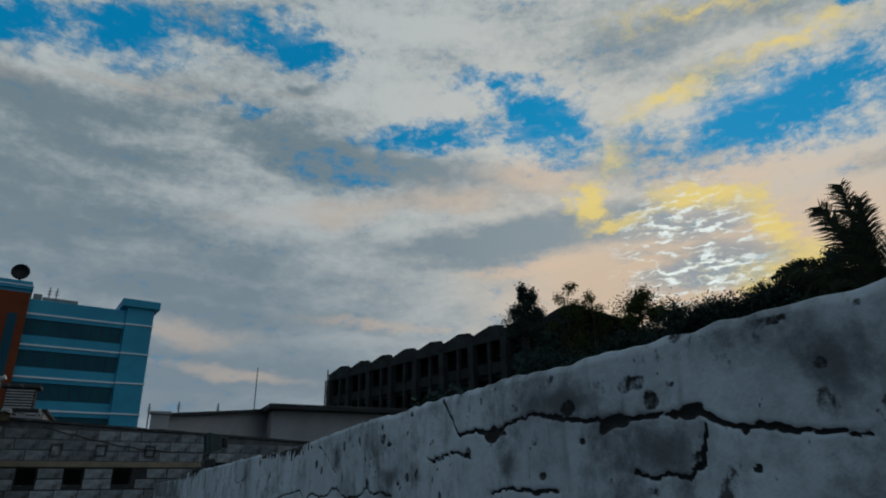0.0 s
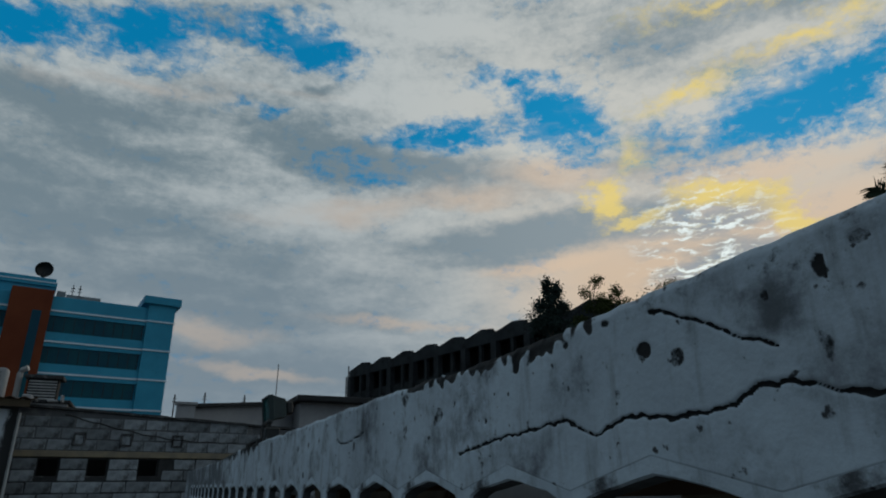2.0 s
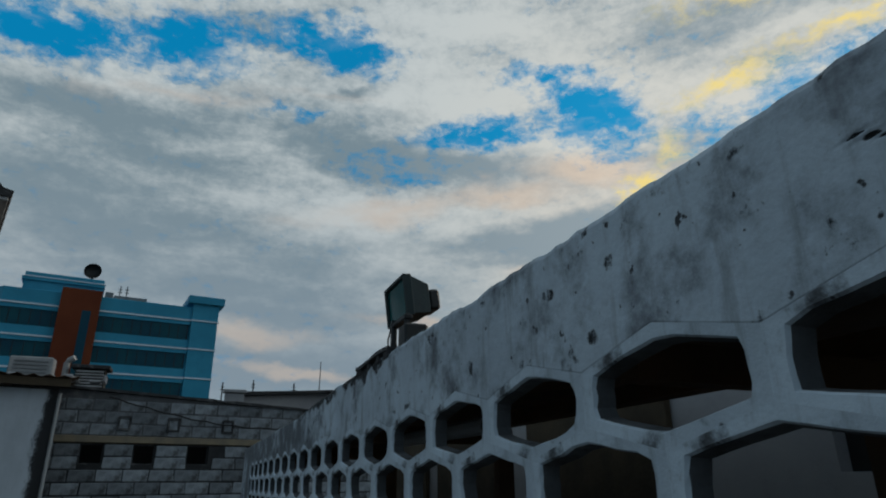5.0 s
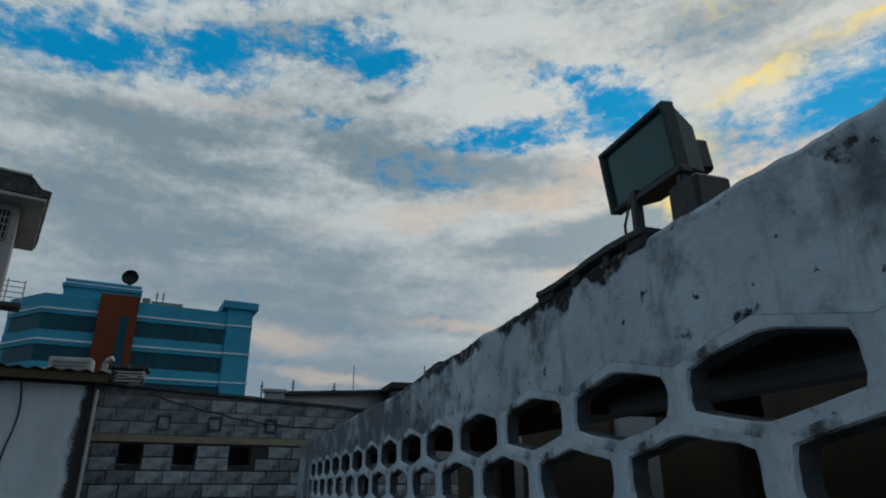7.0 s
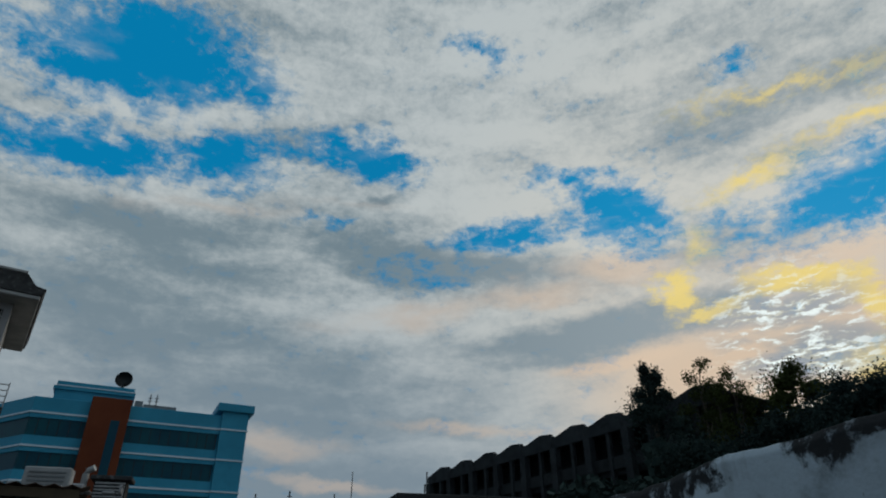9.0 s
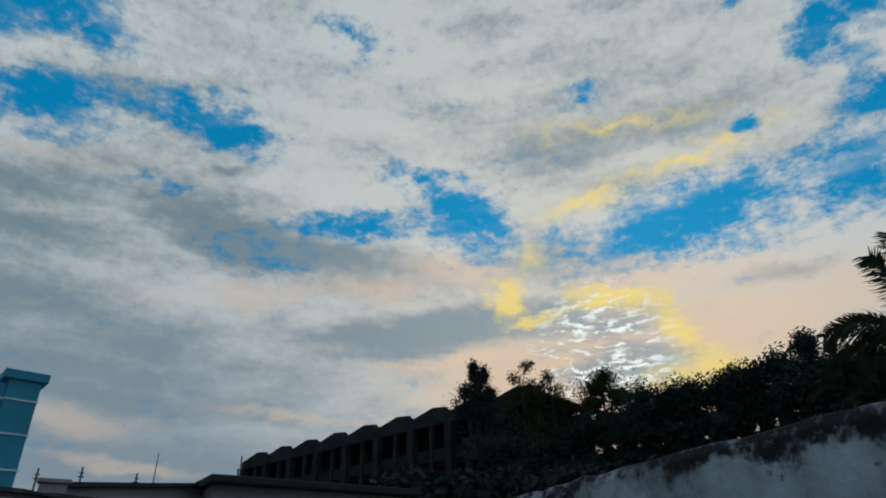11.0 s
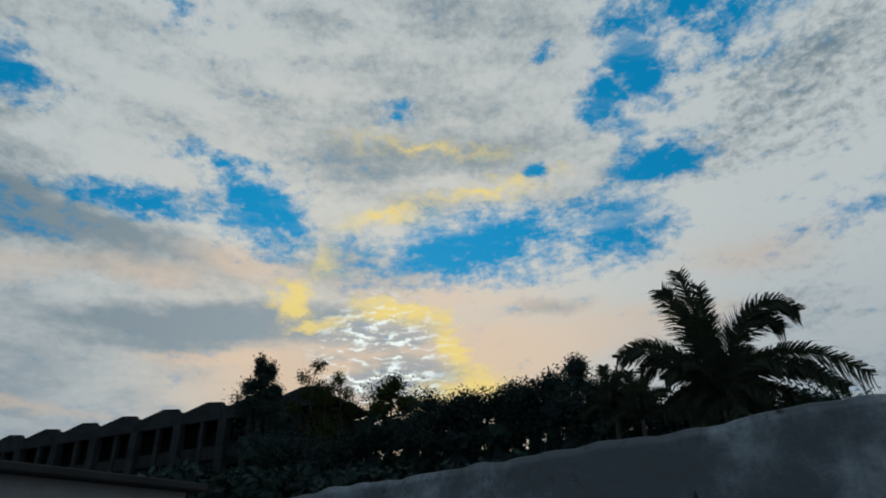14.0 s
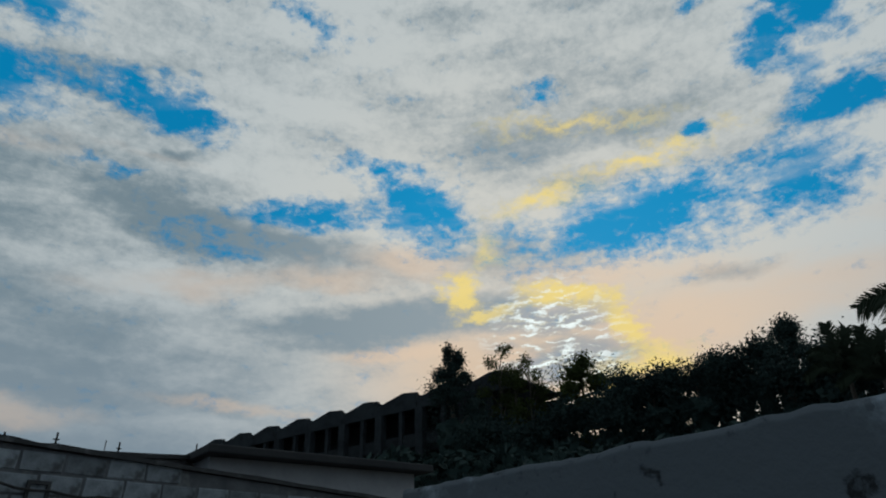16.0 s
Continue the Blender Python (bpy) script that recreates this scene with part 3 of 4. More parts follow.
def hex_ring(seed):
    """One cast block: a long six-sided frame round an open cell with a chipped, ragged rim."""
    rnd = random.Random(seed)
    h = PITCH / 2
    outer = [(-h, -CELL_A), (0, -CELL_B), (h, -CELL_A), (h, CELL_A), (0, CELL_B), (-h, CELL_A)]
    inner = [(-0.127, -0.028), (0, -0.052), (0.127, -0.028), (0.127, 0.028), (0, 0.052), (-0.127, 0.028)]

    def fill(poly, cuts):
        out = []
        for a, b in zip(poly, poly[1:] + poly[:1]):
            for q in range(cuts):
                out.append((a[0] + (b[0] - a[0]) * q / cuts, a[1] + (b[1] - a[1]) * q / cuts))
        return out

    n = 24
    rim = []
    for y, z in fill(inner, 4):
        chip = max(0, rnd.gauss(0, 0.5)) * 0.006
        rim.append((y * (1 + chip / 0.13) + rnd.uniform(-0.003, 0.003), z + math.copysign(chip, z) * 0.5 + rnd.uniform(-0.002, 0.002)))
    # round the shoulders a little
    rim = [((rim[i - 1][0] + 5 * rim[i][0] + rim[(i + 1) % n][0]) / 7, (rim[i - 1][1] + 5 * rim[i][1] + rim[(i + 1) % n][1]) / 7) for i in range(n)]
    bm = bmesh.new()
    fo = [bm.verts.new((0.0, *p)) for p in fill(outer, 4)]
    fm = [bm.verts.new((rnd.uniform(-0.0002, 0.0008), p[0] * 1.02, p[1] * 1.05)) for p in rim]
    fi = [bm.verts.new((0.004 + rnd.uniform(0, 0.003), *p)) for p in rim]
    bi = [bm.verts.new((WALL_THICK - 0.004, p[0] * 0.96, p[1] * 0.93)) for p in rim]
    bo = [bm.verts.new((WALL_THICK - 0.004, *p)) for p in fill(outer, 4)]
    for i in range(n):
        k = (i + 1) % n
        bm.faces.new((fo[i], fo[k], fm[k], fm[i]))
        bm.faces.new((fm[i], fm[k], fi[k], fi[i]))
        # inner faces take a darker colour for the shade inside the cell
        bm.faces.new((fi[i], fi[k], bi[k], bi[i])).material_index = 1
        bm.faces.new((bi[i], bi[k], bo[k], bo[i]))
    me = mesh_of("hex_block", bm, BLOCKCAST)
    me.materials.append(CEMENTSHADE)
    return me


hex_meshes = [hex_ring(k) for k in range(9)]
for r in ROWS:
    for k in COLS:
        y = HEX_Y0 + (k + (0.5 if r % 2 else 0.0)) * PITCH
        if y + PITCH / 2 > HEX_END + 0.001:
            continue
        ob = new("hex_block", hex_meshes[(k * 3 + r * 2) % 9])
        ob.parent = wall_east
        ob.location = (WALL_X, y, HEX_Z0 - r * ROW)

# ---- yard behind the wall, seen through the pierced blocks ----
shed = thing("lean_to_shed", "low lean-to with a rusty sheet roof widened to shade the yard", "shed")
# sheet carried out to x 1.75 to keep light off the yard
bm = bmesh.new()
n = 120
prev = None
for i in range(n + 1):
    y = 1.2 + 8.4 * i / n
    dz = 0.012 * math.sin(i * math.pi / 2)
    pair = [bm.verts.new((x, y, z + dz)) for x, z in ((0.50, 1.775), (1.75, 1.955))]
    low = [bm.verts.new((v.co.x, v.co.y, v.co.z - 0.004)) for v in pair]
    if prev:
        bm.faces.new((prev[0], pair[0], pair[1], prev[1]))
        bm.faces.new((prev[2], low[0], low[1], prev[3]))
    prev = (*pair, *low)
part("roof_sheet", bm, RUST, shed, "rusty corrugated roof sheet")
for k in range(6):
    part("rafter", boxes((0.52, 1.9 + 1.4 * k, 1.70, 1.04, 1.94 + 1.4 * k, 1.755)), RUST, shed)
    part("post", boxes((0.98, 1.9 + 1.4 * k, 0, 1.04, 1.94 + 1.4 * k, 1.70)), RUST, shed)
part("beam", boxes((0.97, 1.2, 1.756, 1.03, 9.6, 1.80)), RUST, shed)
yard = thing("yard_wall", "white painted wall of the yard behind, with a dark window and stand-in boards", "wall", kind="structure")
part("wall_panel", boxes((2.1, 1.0, 0, 2.2, 3.9, 2.05), (2.1, 4.28, 0, 2.2, 9.8, 2.05), (2.1, 3.9, 1.98, 2.2, 4.28, 2.05), (2.1, 3.9, 0, 2.2, 4.28, 1.6)), WHITEWALL, yard)
part("window_recess", boxes((2.16, 3.85, 1.55, 2.19, 4.33, 2.0)), DARK, yard, "dark window")
# added boards stand in for the dimness seen through the cells
for y0, y1 in ((2.3, 3.3), (5.1, 6.5), (6.95, 8.2), (8.5, 9.7)):
    part("door_board", boxes((2.06, y0, 0, 2.098, y1, 2.03), bevel=0.004), BROWNBOARD, yard, "dark board standing in for the dim yard")
bm = bmesh.new()
tube(bm, [(0.62, 4.0, 1.70), (0.66, 4.9, 1.715)], 0.022, 10)
tagged(part("pipe", bm, GREYBOX), "pale grey round pipe hung under the shed roof", "pipe")

# ---- block wall across the end ----
BW = Matrix.Translation((0.576, 15.09, 0)) @ Matrix.Rotation(math.atan2(0.1756, 0.9845), 4, "Z")
block_wall = thing("block_wall", "unplastered grey concrete block wall with small square openings", "wall", kind="structure")
block_wall.matrix_world = BW
BX0, BX1 = -3.4, 5.4
WINS = [(-2.29, -1.94), (-1.50, -1.155), (-0.64, -0.28)]
WZ0, WZ1 = 1.91, 2.235


def bw_top(x):
    return 3.0 - 0.045 * x - 0.03


bm = bmesh.new()
xs = [BX0] + [v for w in WINS for v in w] + [BX1]
for a, b in zip(xs[0::2], xs[1::2]):
    box(bm, a, 0.0, WZ0, b, 0.15, WZ1)
box(bm, BX0, 0.0, 0.0, BX1, 0.15, WZ0)
part("mortar_bed", bm, MORTAR, block_wall)
bm = bmesh.new()
outline = [(BX0, 2.363), (BX1, 2.363)] + [(BX1 - (BX1 - BX0) * i / 24, bw_top(BX1 - (BX1 - BX0) * i / 24) + 0.02 * noise.noise((i * 0.9, 0, 0))) for i in range(25)]
prism(bm, outline, 0.0, 0.15, "y")
part("upper_render", bm, RENDERCOAT, block_wall, "grey cement render, blotched and damp")
part("lintel", boxes((BX0, -0.02, 2.25, 1.3, 0.15, 2.36), bevel=0.008), LINTEL, block_wall, "ochre-stained concrete lintel band")
bm = bmesh.new()
outline = [(BX0, bw_top(BX0) + 0.01), (BX1, bw_top(BX1) + 0.01)] + [(BX1 - (BX1 - BX0) * i / 40, bw_top(BX1 - (BX1 - BX0) * i / 40) + 0.055 + 0.02 * noise.noise((i * 0.7, 5, 0))) for i in range(41)]
prism(bm, outline, -0.05, 0.19, "y")
part("coping", bm, COPING, block_wall, "blackened uneven coping")
# added near-black sheet stands in for the unlit space behind the openings
part("void_lining", boxes((BX0, 0.6, 1.2, BX1, 0.65, 2.9)), DARK, block_wall)
for a, b in WINS:
    part("window_frame", boxes((a, 0.06, WZ0, a + 0.02, 0.10, WZ1), (b - 0.02, 0.06, WZ0, b, 0.10, WZ1), (a, 0.06, WZ1 - 0.02, b, 0.10, WZ1), (a, 0.02, WZ0, b, 0.14, WZ0 + 0.02)), COPING, block_wall)
for cx in (-1.70, -0.92, -0.0):
    bm = bmesh.new()
    for q in ((-0.1, 2.455, -0.072, 2.68), (0.072, 2.455, 0.1, 2.68), (-0.072, 2.455, 0.072, 2.482), (-0.072, 2.65, 0.072, 2.68)):
        box(bm, cx + q[0], -0.05, q[1], cx + q[2], 0.0, q[3])
    vent = part("vent_frame", bm, COPING, block_wall, "small dark square vent frame")
    part("vent_plate", boxes((cx - 0.07, -0.018, 2.484, cx + 0.07, -0.008, 2.648)), BLOCK, vent)


def block_mesh(w, seed):
    rnd = random.Random(seed)
    bm = boxes((0, -0.014, 0, w, 0.02, 0.18), bevel=0.01)
    for v in bm.verts:
        v.co += Vector((rnd.uniform(-0.009, 0.009), rnd.uniform(-0.004, 0.004), rnd.uniform(-0.008, 0.008)))
    return mesh_of("block", bm, BLOCK)


full = [block_mesh(0.38, k) for k in range(6)]
for c in range(9):
    z = 0.645 + 0.2 * c
    x = BX0 + 0.004 - (0.2 if c % 2 else 0.0)
    while x < BX1 - 0.3:
        w = 0.388
        clash = z + 0.19 > WZ0 + 0.01 and z < WZ1 and x < WINS[2][1]
        if z + 0.188 > 2.25:
            break
        if not clash and x > BX0 - 0.01:
            ob = new("block", random.choice(full))
            ob.parent, ob.location = block_wall, (x, random.uniform(-0.004, 0.003), z)
        x += 0.4

# blocks cut to fit between the openings
for x0, x1, count in ((BX0, WINS[0][0], 3), (WINS[0][1], WINS[1][0], 1), (WINS[1][1], WINS[2][0], 1), (WINS[2][1], -0.2, 0)):
    for z in (1.845, 2.045):
        for q in range(count):
            w = (x1 - x0) / count
            ob = new("block", block_mesh(w - 0.016, int(50 + 9 * x0 + q + z * 10)))
            ob.parent, ob.location = block_wall, (x0 + w * q + 0.008, 0, z)
for c in range(3):
    z = 2.368 + 0.197 * c
    x = BX0 + 0.004 + (0.2 if c % 2 else 0.0)
    while x < BX1 - 0.4 and (c < 2 or x < 1.3):
        ob = new("block", random.choice(full))
        ob.parent, ob.location = block_wall, (x, random.uniform(0.002, 0.007), z)
        x += 0.4
bm = bmesh.new()
tube(bm, [(-2.0 + 0.15 * i, -0.075, 2.98 - 0.42 * math.sin(min(1.57, i * 0.09)) + 0.012 * math.sin(i * 1.9)) for i in range(22)], 0.012, 6)
cable = tagged(part("cable", bm, WIRE), "black cable sagging along the block wall", "cable")
cable.matrix_world = BW

# ---- low building beside the block wall ----
house = thing("side_building", "white plastered outbuilding with damp corner and rusty roof", "building")
house.matrix_world = Matrix.Translation((-2.05, 13.83, 0)) @ Matrix.Rotation(math.atan2(0.1756, 0.9845), 4, "Z")


def damp_wall():
    """The front of the outbuilding: white plaster with a ragged black water stain running down its corner."""
    xs, zs = list(np.arange(-7, -1.2, 0.4)) + list(np.arange(-1.2, 0.061, 0.02)), list(np.arange(0, 2.981, 0.04))
    verts, faces, stain = [], [], []
    for x in xs:
        for z in zs:
            verts.append((x, 0.006 * noise.noise((x * 3, z * 3, 0)), z))
            reach = 0.34 + 0.16 * noise.noise((z * 1.6, 0, 3)) + 0.06 * noise.noise((z * 6, x * 5, 7))
            top = max(0, (z - 2.72) / 0.26) * (0.35 + 0.5 * noise.noise((x * 3, 1, 4)))
            stain.append(min(1.0, max(0.0, 0.75 * (1 + (x - 0.06) / reach) + 0.1 * noise.noise((x * 9, z * 5, 1)), top)))
    n = len(zs)
    for i in range(len(xs) - 1):
        for k in range(n - 1):
            faces.append((i * n + k, (i + 1) * n + k, (i + 1) * n + k + 1, i * n + k + 1))
    me = bpy.data.meshes.new("front_wall")
    me.from_pydata(verts, [], faces)
    me.attributes.new("grime", "FLOAT", "POINT").data.foreach_set("value", stain)
    me.attributes.new("damp_shade", "FLOAT", "POINT").data.foreach_set("value", [0.45 * q for q in stain])
    me.materials.append(LEFTWALL)
    ob = new("front_wall", me)
    ob.parent = house
    ob["label"] = "white plaster with a black damp stain down its corner"


damp_wall()
part("wall", boxes((-7, 0.02, 0, 0.06, 4.0, 2.98)), COPING, house)
bm = bmesh.new()
prev = None
for i in range(150):
    x = -7.2 + 7.5 * i / 149
    dz = 0.02 * math.sin(i * math.pi / 2) + 0.01 * noise.noise((i * 0.2, 0, 0))
    cur = [bm.verts.new((x, -0.28, 3.13 + dz)), bm.verts.new((x, 4.2, 3.45 + dz)), bm.verts.new((x, -0.28, 3.122 + dz)), bm.verts.new((x, 4.2, 3.442 + dz))]
    if prev:
        bm.faces.new((prev[0], cur[0], cur[1], prev[1])), bm.faces.new((prev[2], cur[2], cur[3], prev[3])), bm.faces.new((prev[0], cur[0], cur[2], prev[2]))
    prev = cur
part("roof_sheet", bm, RUST, house, "rusty corrugated roof sheet")
part("fascia", boxes((-7.1, -0.24, 2.985, 0.2, -0.2, 3.10)), BROWNBOARD, house, "dark rust-brown fascia board")
bm = bmesh.new()
tube(bm, [(0.09, -0.06, 0.1), (0.09, -0.06, 2.9)], 0.022, 8)
part("downpipe", bm, ACWHITE, house, "thin pale downpipe")
bm = bmesh.new()
tube(bm, [(-0.85 + 0.05 * math.sin(i * 0.5), -0.015, 2.95 - i * 0.12) for i in range(24)], 0.012, 6)
part("wall_cable", bm, WIRE, house, "black cable down the wall")

# ---- white building with a flat dark roof, behind the block wall ----
white = thing("white_building", "low white building with a dark flat roof edge", "building")
part("front_wall", boxes((4.35, 21.6, 0, 9.6, 27, 4.22)), WHITEWALL, white)
part("roof_slab", boxes((4.15, 21.15, 4.224, 9.9, 27.3, 4.40), bevel=0.02), ROOFDARK, white, "dark roof slab edge")
bm = bmesh.new()
ang = math.atan2(1.95, 3.1)
m = Matrix.Translation((1.05, 20.55, 0)) @ Matrix.Rotation(ang, 4, "Z")
prism(bm, [(0, 0), (4.1, 0), (4.1, 4.32), (2.4, 4.10), (0, 3.80)], 0, 0.25, "y")
bmesh.ops.transform(bm, matrix=m, verts=bm.verts)
part("side_wall", bm, WHITEWALL, white)
bm = bmesh.new()
prism(bm, [(-0.1, 3.804), (2.4, 4.104), (4.05, 4.324), (4.05, 4.40), (2.4, 4.19), (-0.1, 3.90)], -0.2, 0.4, "y")
bmesh.ops.transform(bm, matrix=m, verts=bm.verts)
part("side_roof_edge", bm, ROOFDARK, white, "dark sloping roof edge")
tank = tagged(part("roof_box", boxes((0.68, 20.3, 0, 1.17, 20.52, 3.85), (0.63, 20.24, 3.854, 1.22, 20.53, 3.94), bevel=0.015), WHITEWALL), "small white rooftop housing with a flat lid", "roof housing")
for x, y, h in ((1.45, 21.3, 4.35), (0.62, 20.9, 4.2), (2.7, 22.2, 4.45)):
    bm = bmesh.new()
    tube(bm, [(x, y, 0), (x, y, h)], 0.018, 6)
    tube(bm, [(x - 0.05, y, h - 0.12), (x + 0.05, y, h - 0.12)], 0.012, 6)
    tube(bm, [(x - 0.06, y, h - 0.2), (x + 0.06, y, h - 0.2)], 0.012, 6)
    tagged(part("antenna", bm, BLACKMETAL), "thin dark rooftop antenna", "antenna", "rooftop antennas")
bm = bmesh.new()
tube(bm, [(17.2, 99.3, 0), (17.2, 99.3, 12), (17.25, 99.3, 19.2)], 0.11, 6, 0.6)
tagged(part("mast", bm, GREYBOX), "thin tall grey metal mast", "mast")

# ---- flat-roofed building behind the outbuilding, with units on its roof ----
back = thing("back_building", "low flat-roofed building with a dark parapet behind the outbuilding", "building")
part("wall", boxes((-9.5, 24.9, 0, -2.4, 29.5, 4.26)), WHITEWALL, back)
part("roof_slab", boxes((-9.6, 24.8, 4.264, -2.3, 29.6, 4.36), bevel=0.02), ROOFDARK, back, "dark flat roof slab")
ac = thing("air_conditioner", "aged white outdoor air-conditioning unit on the roof", "air conditioner")
part("casing", boxes((-5.47, 25.3, 4.364, -4.29, 25.85, 5.36), bevel=0.03), ACWHITE, ac)
for k in range(7):
    part("louvre", boxes((-5.34, 25.27, 4.5 + 0.115 * k, -4.42, 25.299, 4.545 + 0.115 * k)), GREYBOX, ac)
lv = thing("louvred_vent", "dark-roofed vent housing with pale louvres", "vent")
part("housing", boxes((-3.65, 25.34, 4.364, -2.8, 25.93, 5.07)), DARK, lv)
part("lid", boxes((-3.77, 25.24, 5.074, -2.67, 26.09, 5.19), bevel=0.015), COPING, lv, "dark flat lid")
for k in range(7):
    part("louvre", boxes((-3.62, 25.29, 4.42 + 0.091 * k, -2.83, 25.335, 4.463 + 0.091 * k)), ACWHITE, lv)
bm = bmesh.new()
tube(bm, [(-3.98, 25.7, 4.362), (-3.98, 25.7, 5.25), (-3.93, 25.67, 5.36), (-3.77, 25.62, 5.44)], 0.09, 10)
tagged(part("vent_pipe", bm, ACWHITE), "pale bent vent pipe on the roof", "pipe")
bm = bmesh.new()
for k in range(9):
    box(bm, -3.0 + 0.19 * k + 0.04 * math.sin(k * 5), 14.3 + 0.05 * math.sin(k * 2.1), 3.16, -2.9 + 0.19 * k + 0.07 * math.sin(k * 3), 14.5, 3.23 + 0.05 * math.sin(k * 1.7), bevel=0.02)
tagged(part("rubble", bm, WHITEWALL), "loose pale rubble along the roof edge", "rubble", kind="stuff")

# ---- white tower house with balcony ----
tower = thing("tower_house", "tall narrow white house with overhanging roof and grilled windows", "house")
TM = Matrix.Translation((-8.6, 29.8, 0)) @ Matrix.Rotation(radians(17), 4, "Z")
tower.matrix_world = TM
part("wall", boxes((-5, 0, 0, 0, 5, 11.85)), WHITEWALL, tower)
part("eave", boxes((-6, -0.9, 11.86, 0.75, 5.6, 12.02), bevel=0.03), ACWHITE, tower, "pale eave soffit")
bm = bmesh.new()
prism(bm, [(-6.05, 12.024), (0.8, 12.024), (0.86, 12.3), (0.5, 12.36), (0.15, 12.75), (-6.05, 12.75)], -0.95, 5.65, "y")
part("roof", bm, COPING, tower, "dark fascia and roof")
part("roof_cap", boxes((-6.1, -1.0, 12.754, 0.12, 5.7, 12.86), bevel=0.02), ACWHITE, tower, "pale roof slab edge")
for z0, z1, x0 in ((10.35, 11.6, -0.85), (7.2, 8.5, -0.75), (3.8, 5.1, -0.75)):
    win = part("window", boxes((x0, -0.03, z0, x0 + 0.6, -0.004, z1)), DARK, tower)
    for i in range(5):
        part("grille_bar", boxes((x0 + 0.02 + 0.13 * i, -0.07, z0, x0 + 0.05 + 0.13 * i, -0.034, z1)), ACWHITE, win)
    for i in range(5):
        part("grille_bar", boxes((x0, -0.10, z0 + 0.02 + (z1 - z0 - 0.06) * i / 4, x0 + 0.6, -0.072, z0 + 0.05 + (z1 - z0 - 0.06) * i / 4)), ACWHITE, win)
balcony = part("balcony", boxes((-0.4, -0.9, 7.72, 0.72, -0.004, 7.86)), COPING, tower, "small balcony slab")
for i in range(4):
    part("rail", boxes((-0.4, -0.9, 8.02 + 0.2 * i, 0.72, -0.87, 8.05 + 0.2 * i), (0.69, -0.866, 8.02 + 0.2 * i, 0.72, -0.02, 8.05 + 0.2 * i)), ACWHITE, balcony)
for x in (-0.38, 0.15, 0.68):
    part("rail_post", boxes((x, -0.93, 7.86, x + 0.04, -0.902, 8.7)), ACWHITE, balcony)
for i in range(5):
    part("sill_band", boxes((-5, -0.25, 4.9 - 0.18 * i, 0.5, -0.004, 4.96 - 0.18 * i)), ACWHITE, tower)

# ---- blue office building ----
office = thing("office_building", "blue-clad office block with dark window bands and an orange-brown stair panel", "office building")
OM = Matrix.Translation((1.95, 113, 0)) @ Matrix.Rotation(math.atan2(4.5, 30), 4, "Z")
office.matrix_world = OM
L0, TW = -30.4, -4.1
part("core", boxes((L0, 0.5, 0, -0.3, 22, 29.2)), BLUE, office)
part("parapet", boxes((L0, 0.0, 27.2, TW, 0.6, 29.35), bevel=0.05), BLUE, office)
part("corner_tower", boxes((TW, -0.35, 0, 0.0, 9, 29.9)), BLUE, office)
bm = boxes((TW - 0.9, -0.9, 29.904, 0.75, 9.6, 31.2), bevel=0.08)
part("tower_cap", bm, BLUE, office, "projecting cap of the corner tower")
for s in range(6):
    z = 27.1 - 4.7 * s
    part("trim_band", boxes((L0, -0.14, z - 0.12, TW - 0.004, -0.004, z + 0.13)), BLUEPALE, office, "pale horizontal trim line")
    part("trim_band", boxes((TW - 0.02, -0.5, z - 0.1, 0.15, -0.354, z + 0.12)), BLUEPALE, office)
    part("spandrel", boxes((L0, 0.0, z - 4.7 + 0.135, TW, 0.49, z - 3.25)), BLUE, office)
    part("upper_strip", boxes((L0, 0.0, z - 0.75, TW, 0.49, z - 0.125)), BLUE, office)
    band = part("window_band", boxes((L0, 0.2, z - 3.246, TW - 0.3, 0.46, z - 0.754)), GLASSBAND, office, "continuous dark teal glazing")
    for i in range(19):
        x = L0 + 1.2 + i * 1.37
        part("mullion", boxes((x, 0.13, z - 3.24, x + 0.07, 0.197, z - 0.76)), BLACKMETAL, band)
# stair panel
part("stair_panel", boxes((-23.0, -1.3, 0, -17.6, 0.19, 29.9), bevel=0.05), ORANGE, office, "orange-brown clad stair shaft")
part("stair_window", boxes((-19.9, -1.36, 12.0, -18.7, -1.304, 26.6)), GLASSBAND, office, "narrow dark stair window")
part("penthouse", boxes((-28.3, 1.2, 29.21, -17.6, 12, 32.3), (-28.6, 0.9, 31.0, -17.4, 12.2, 31.5)), BLUE, office)
part("trim_band", boxes((-28.3, 0.84, 31.5, -17.4, 0.896, 31.66)), BLUEPALE, office)
part("roof_shed", boxes((-17.2, 3, 29.21, -16.0, 6, 31.0), (-15.9, 3, 29.21, -11.0, 7, 30.6)), GREYBOX, office)
# chamfered wing
CH = (-5.1, 6.94)


def along(t, off):
    """A point on the chamfer at t of its length, set off outward."""
    nx, ny = -CH[1] / 8.61, CH[0] / 8.61
    return (L0 + CH[0] * t + nx * off, CH[1] * t + ny * off)


def strip(o0, o1, z0, z1, t0=0.0, t1=1.0):
    return prism(bmesh.new(), [along(t0, o0), along(t1, o0), along(t1, o1), along(t0, o1)], z0, z1, "z")


part("wing", prism(bmesh.new(), [(L0, 0.62), (L0 + CH[0], CH[1] + 0.3), (L0 + CH[0], 22), (L0, 22)], 0, 29.2, "z"), BLUE, office)
part("parapet", strip(-0.5, 0.0, 27.2, 29.35), BLUE, office)
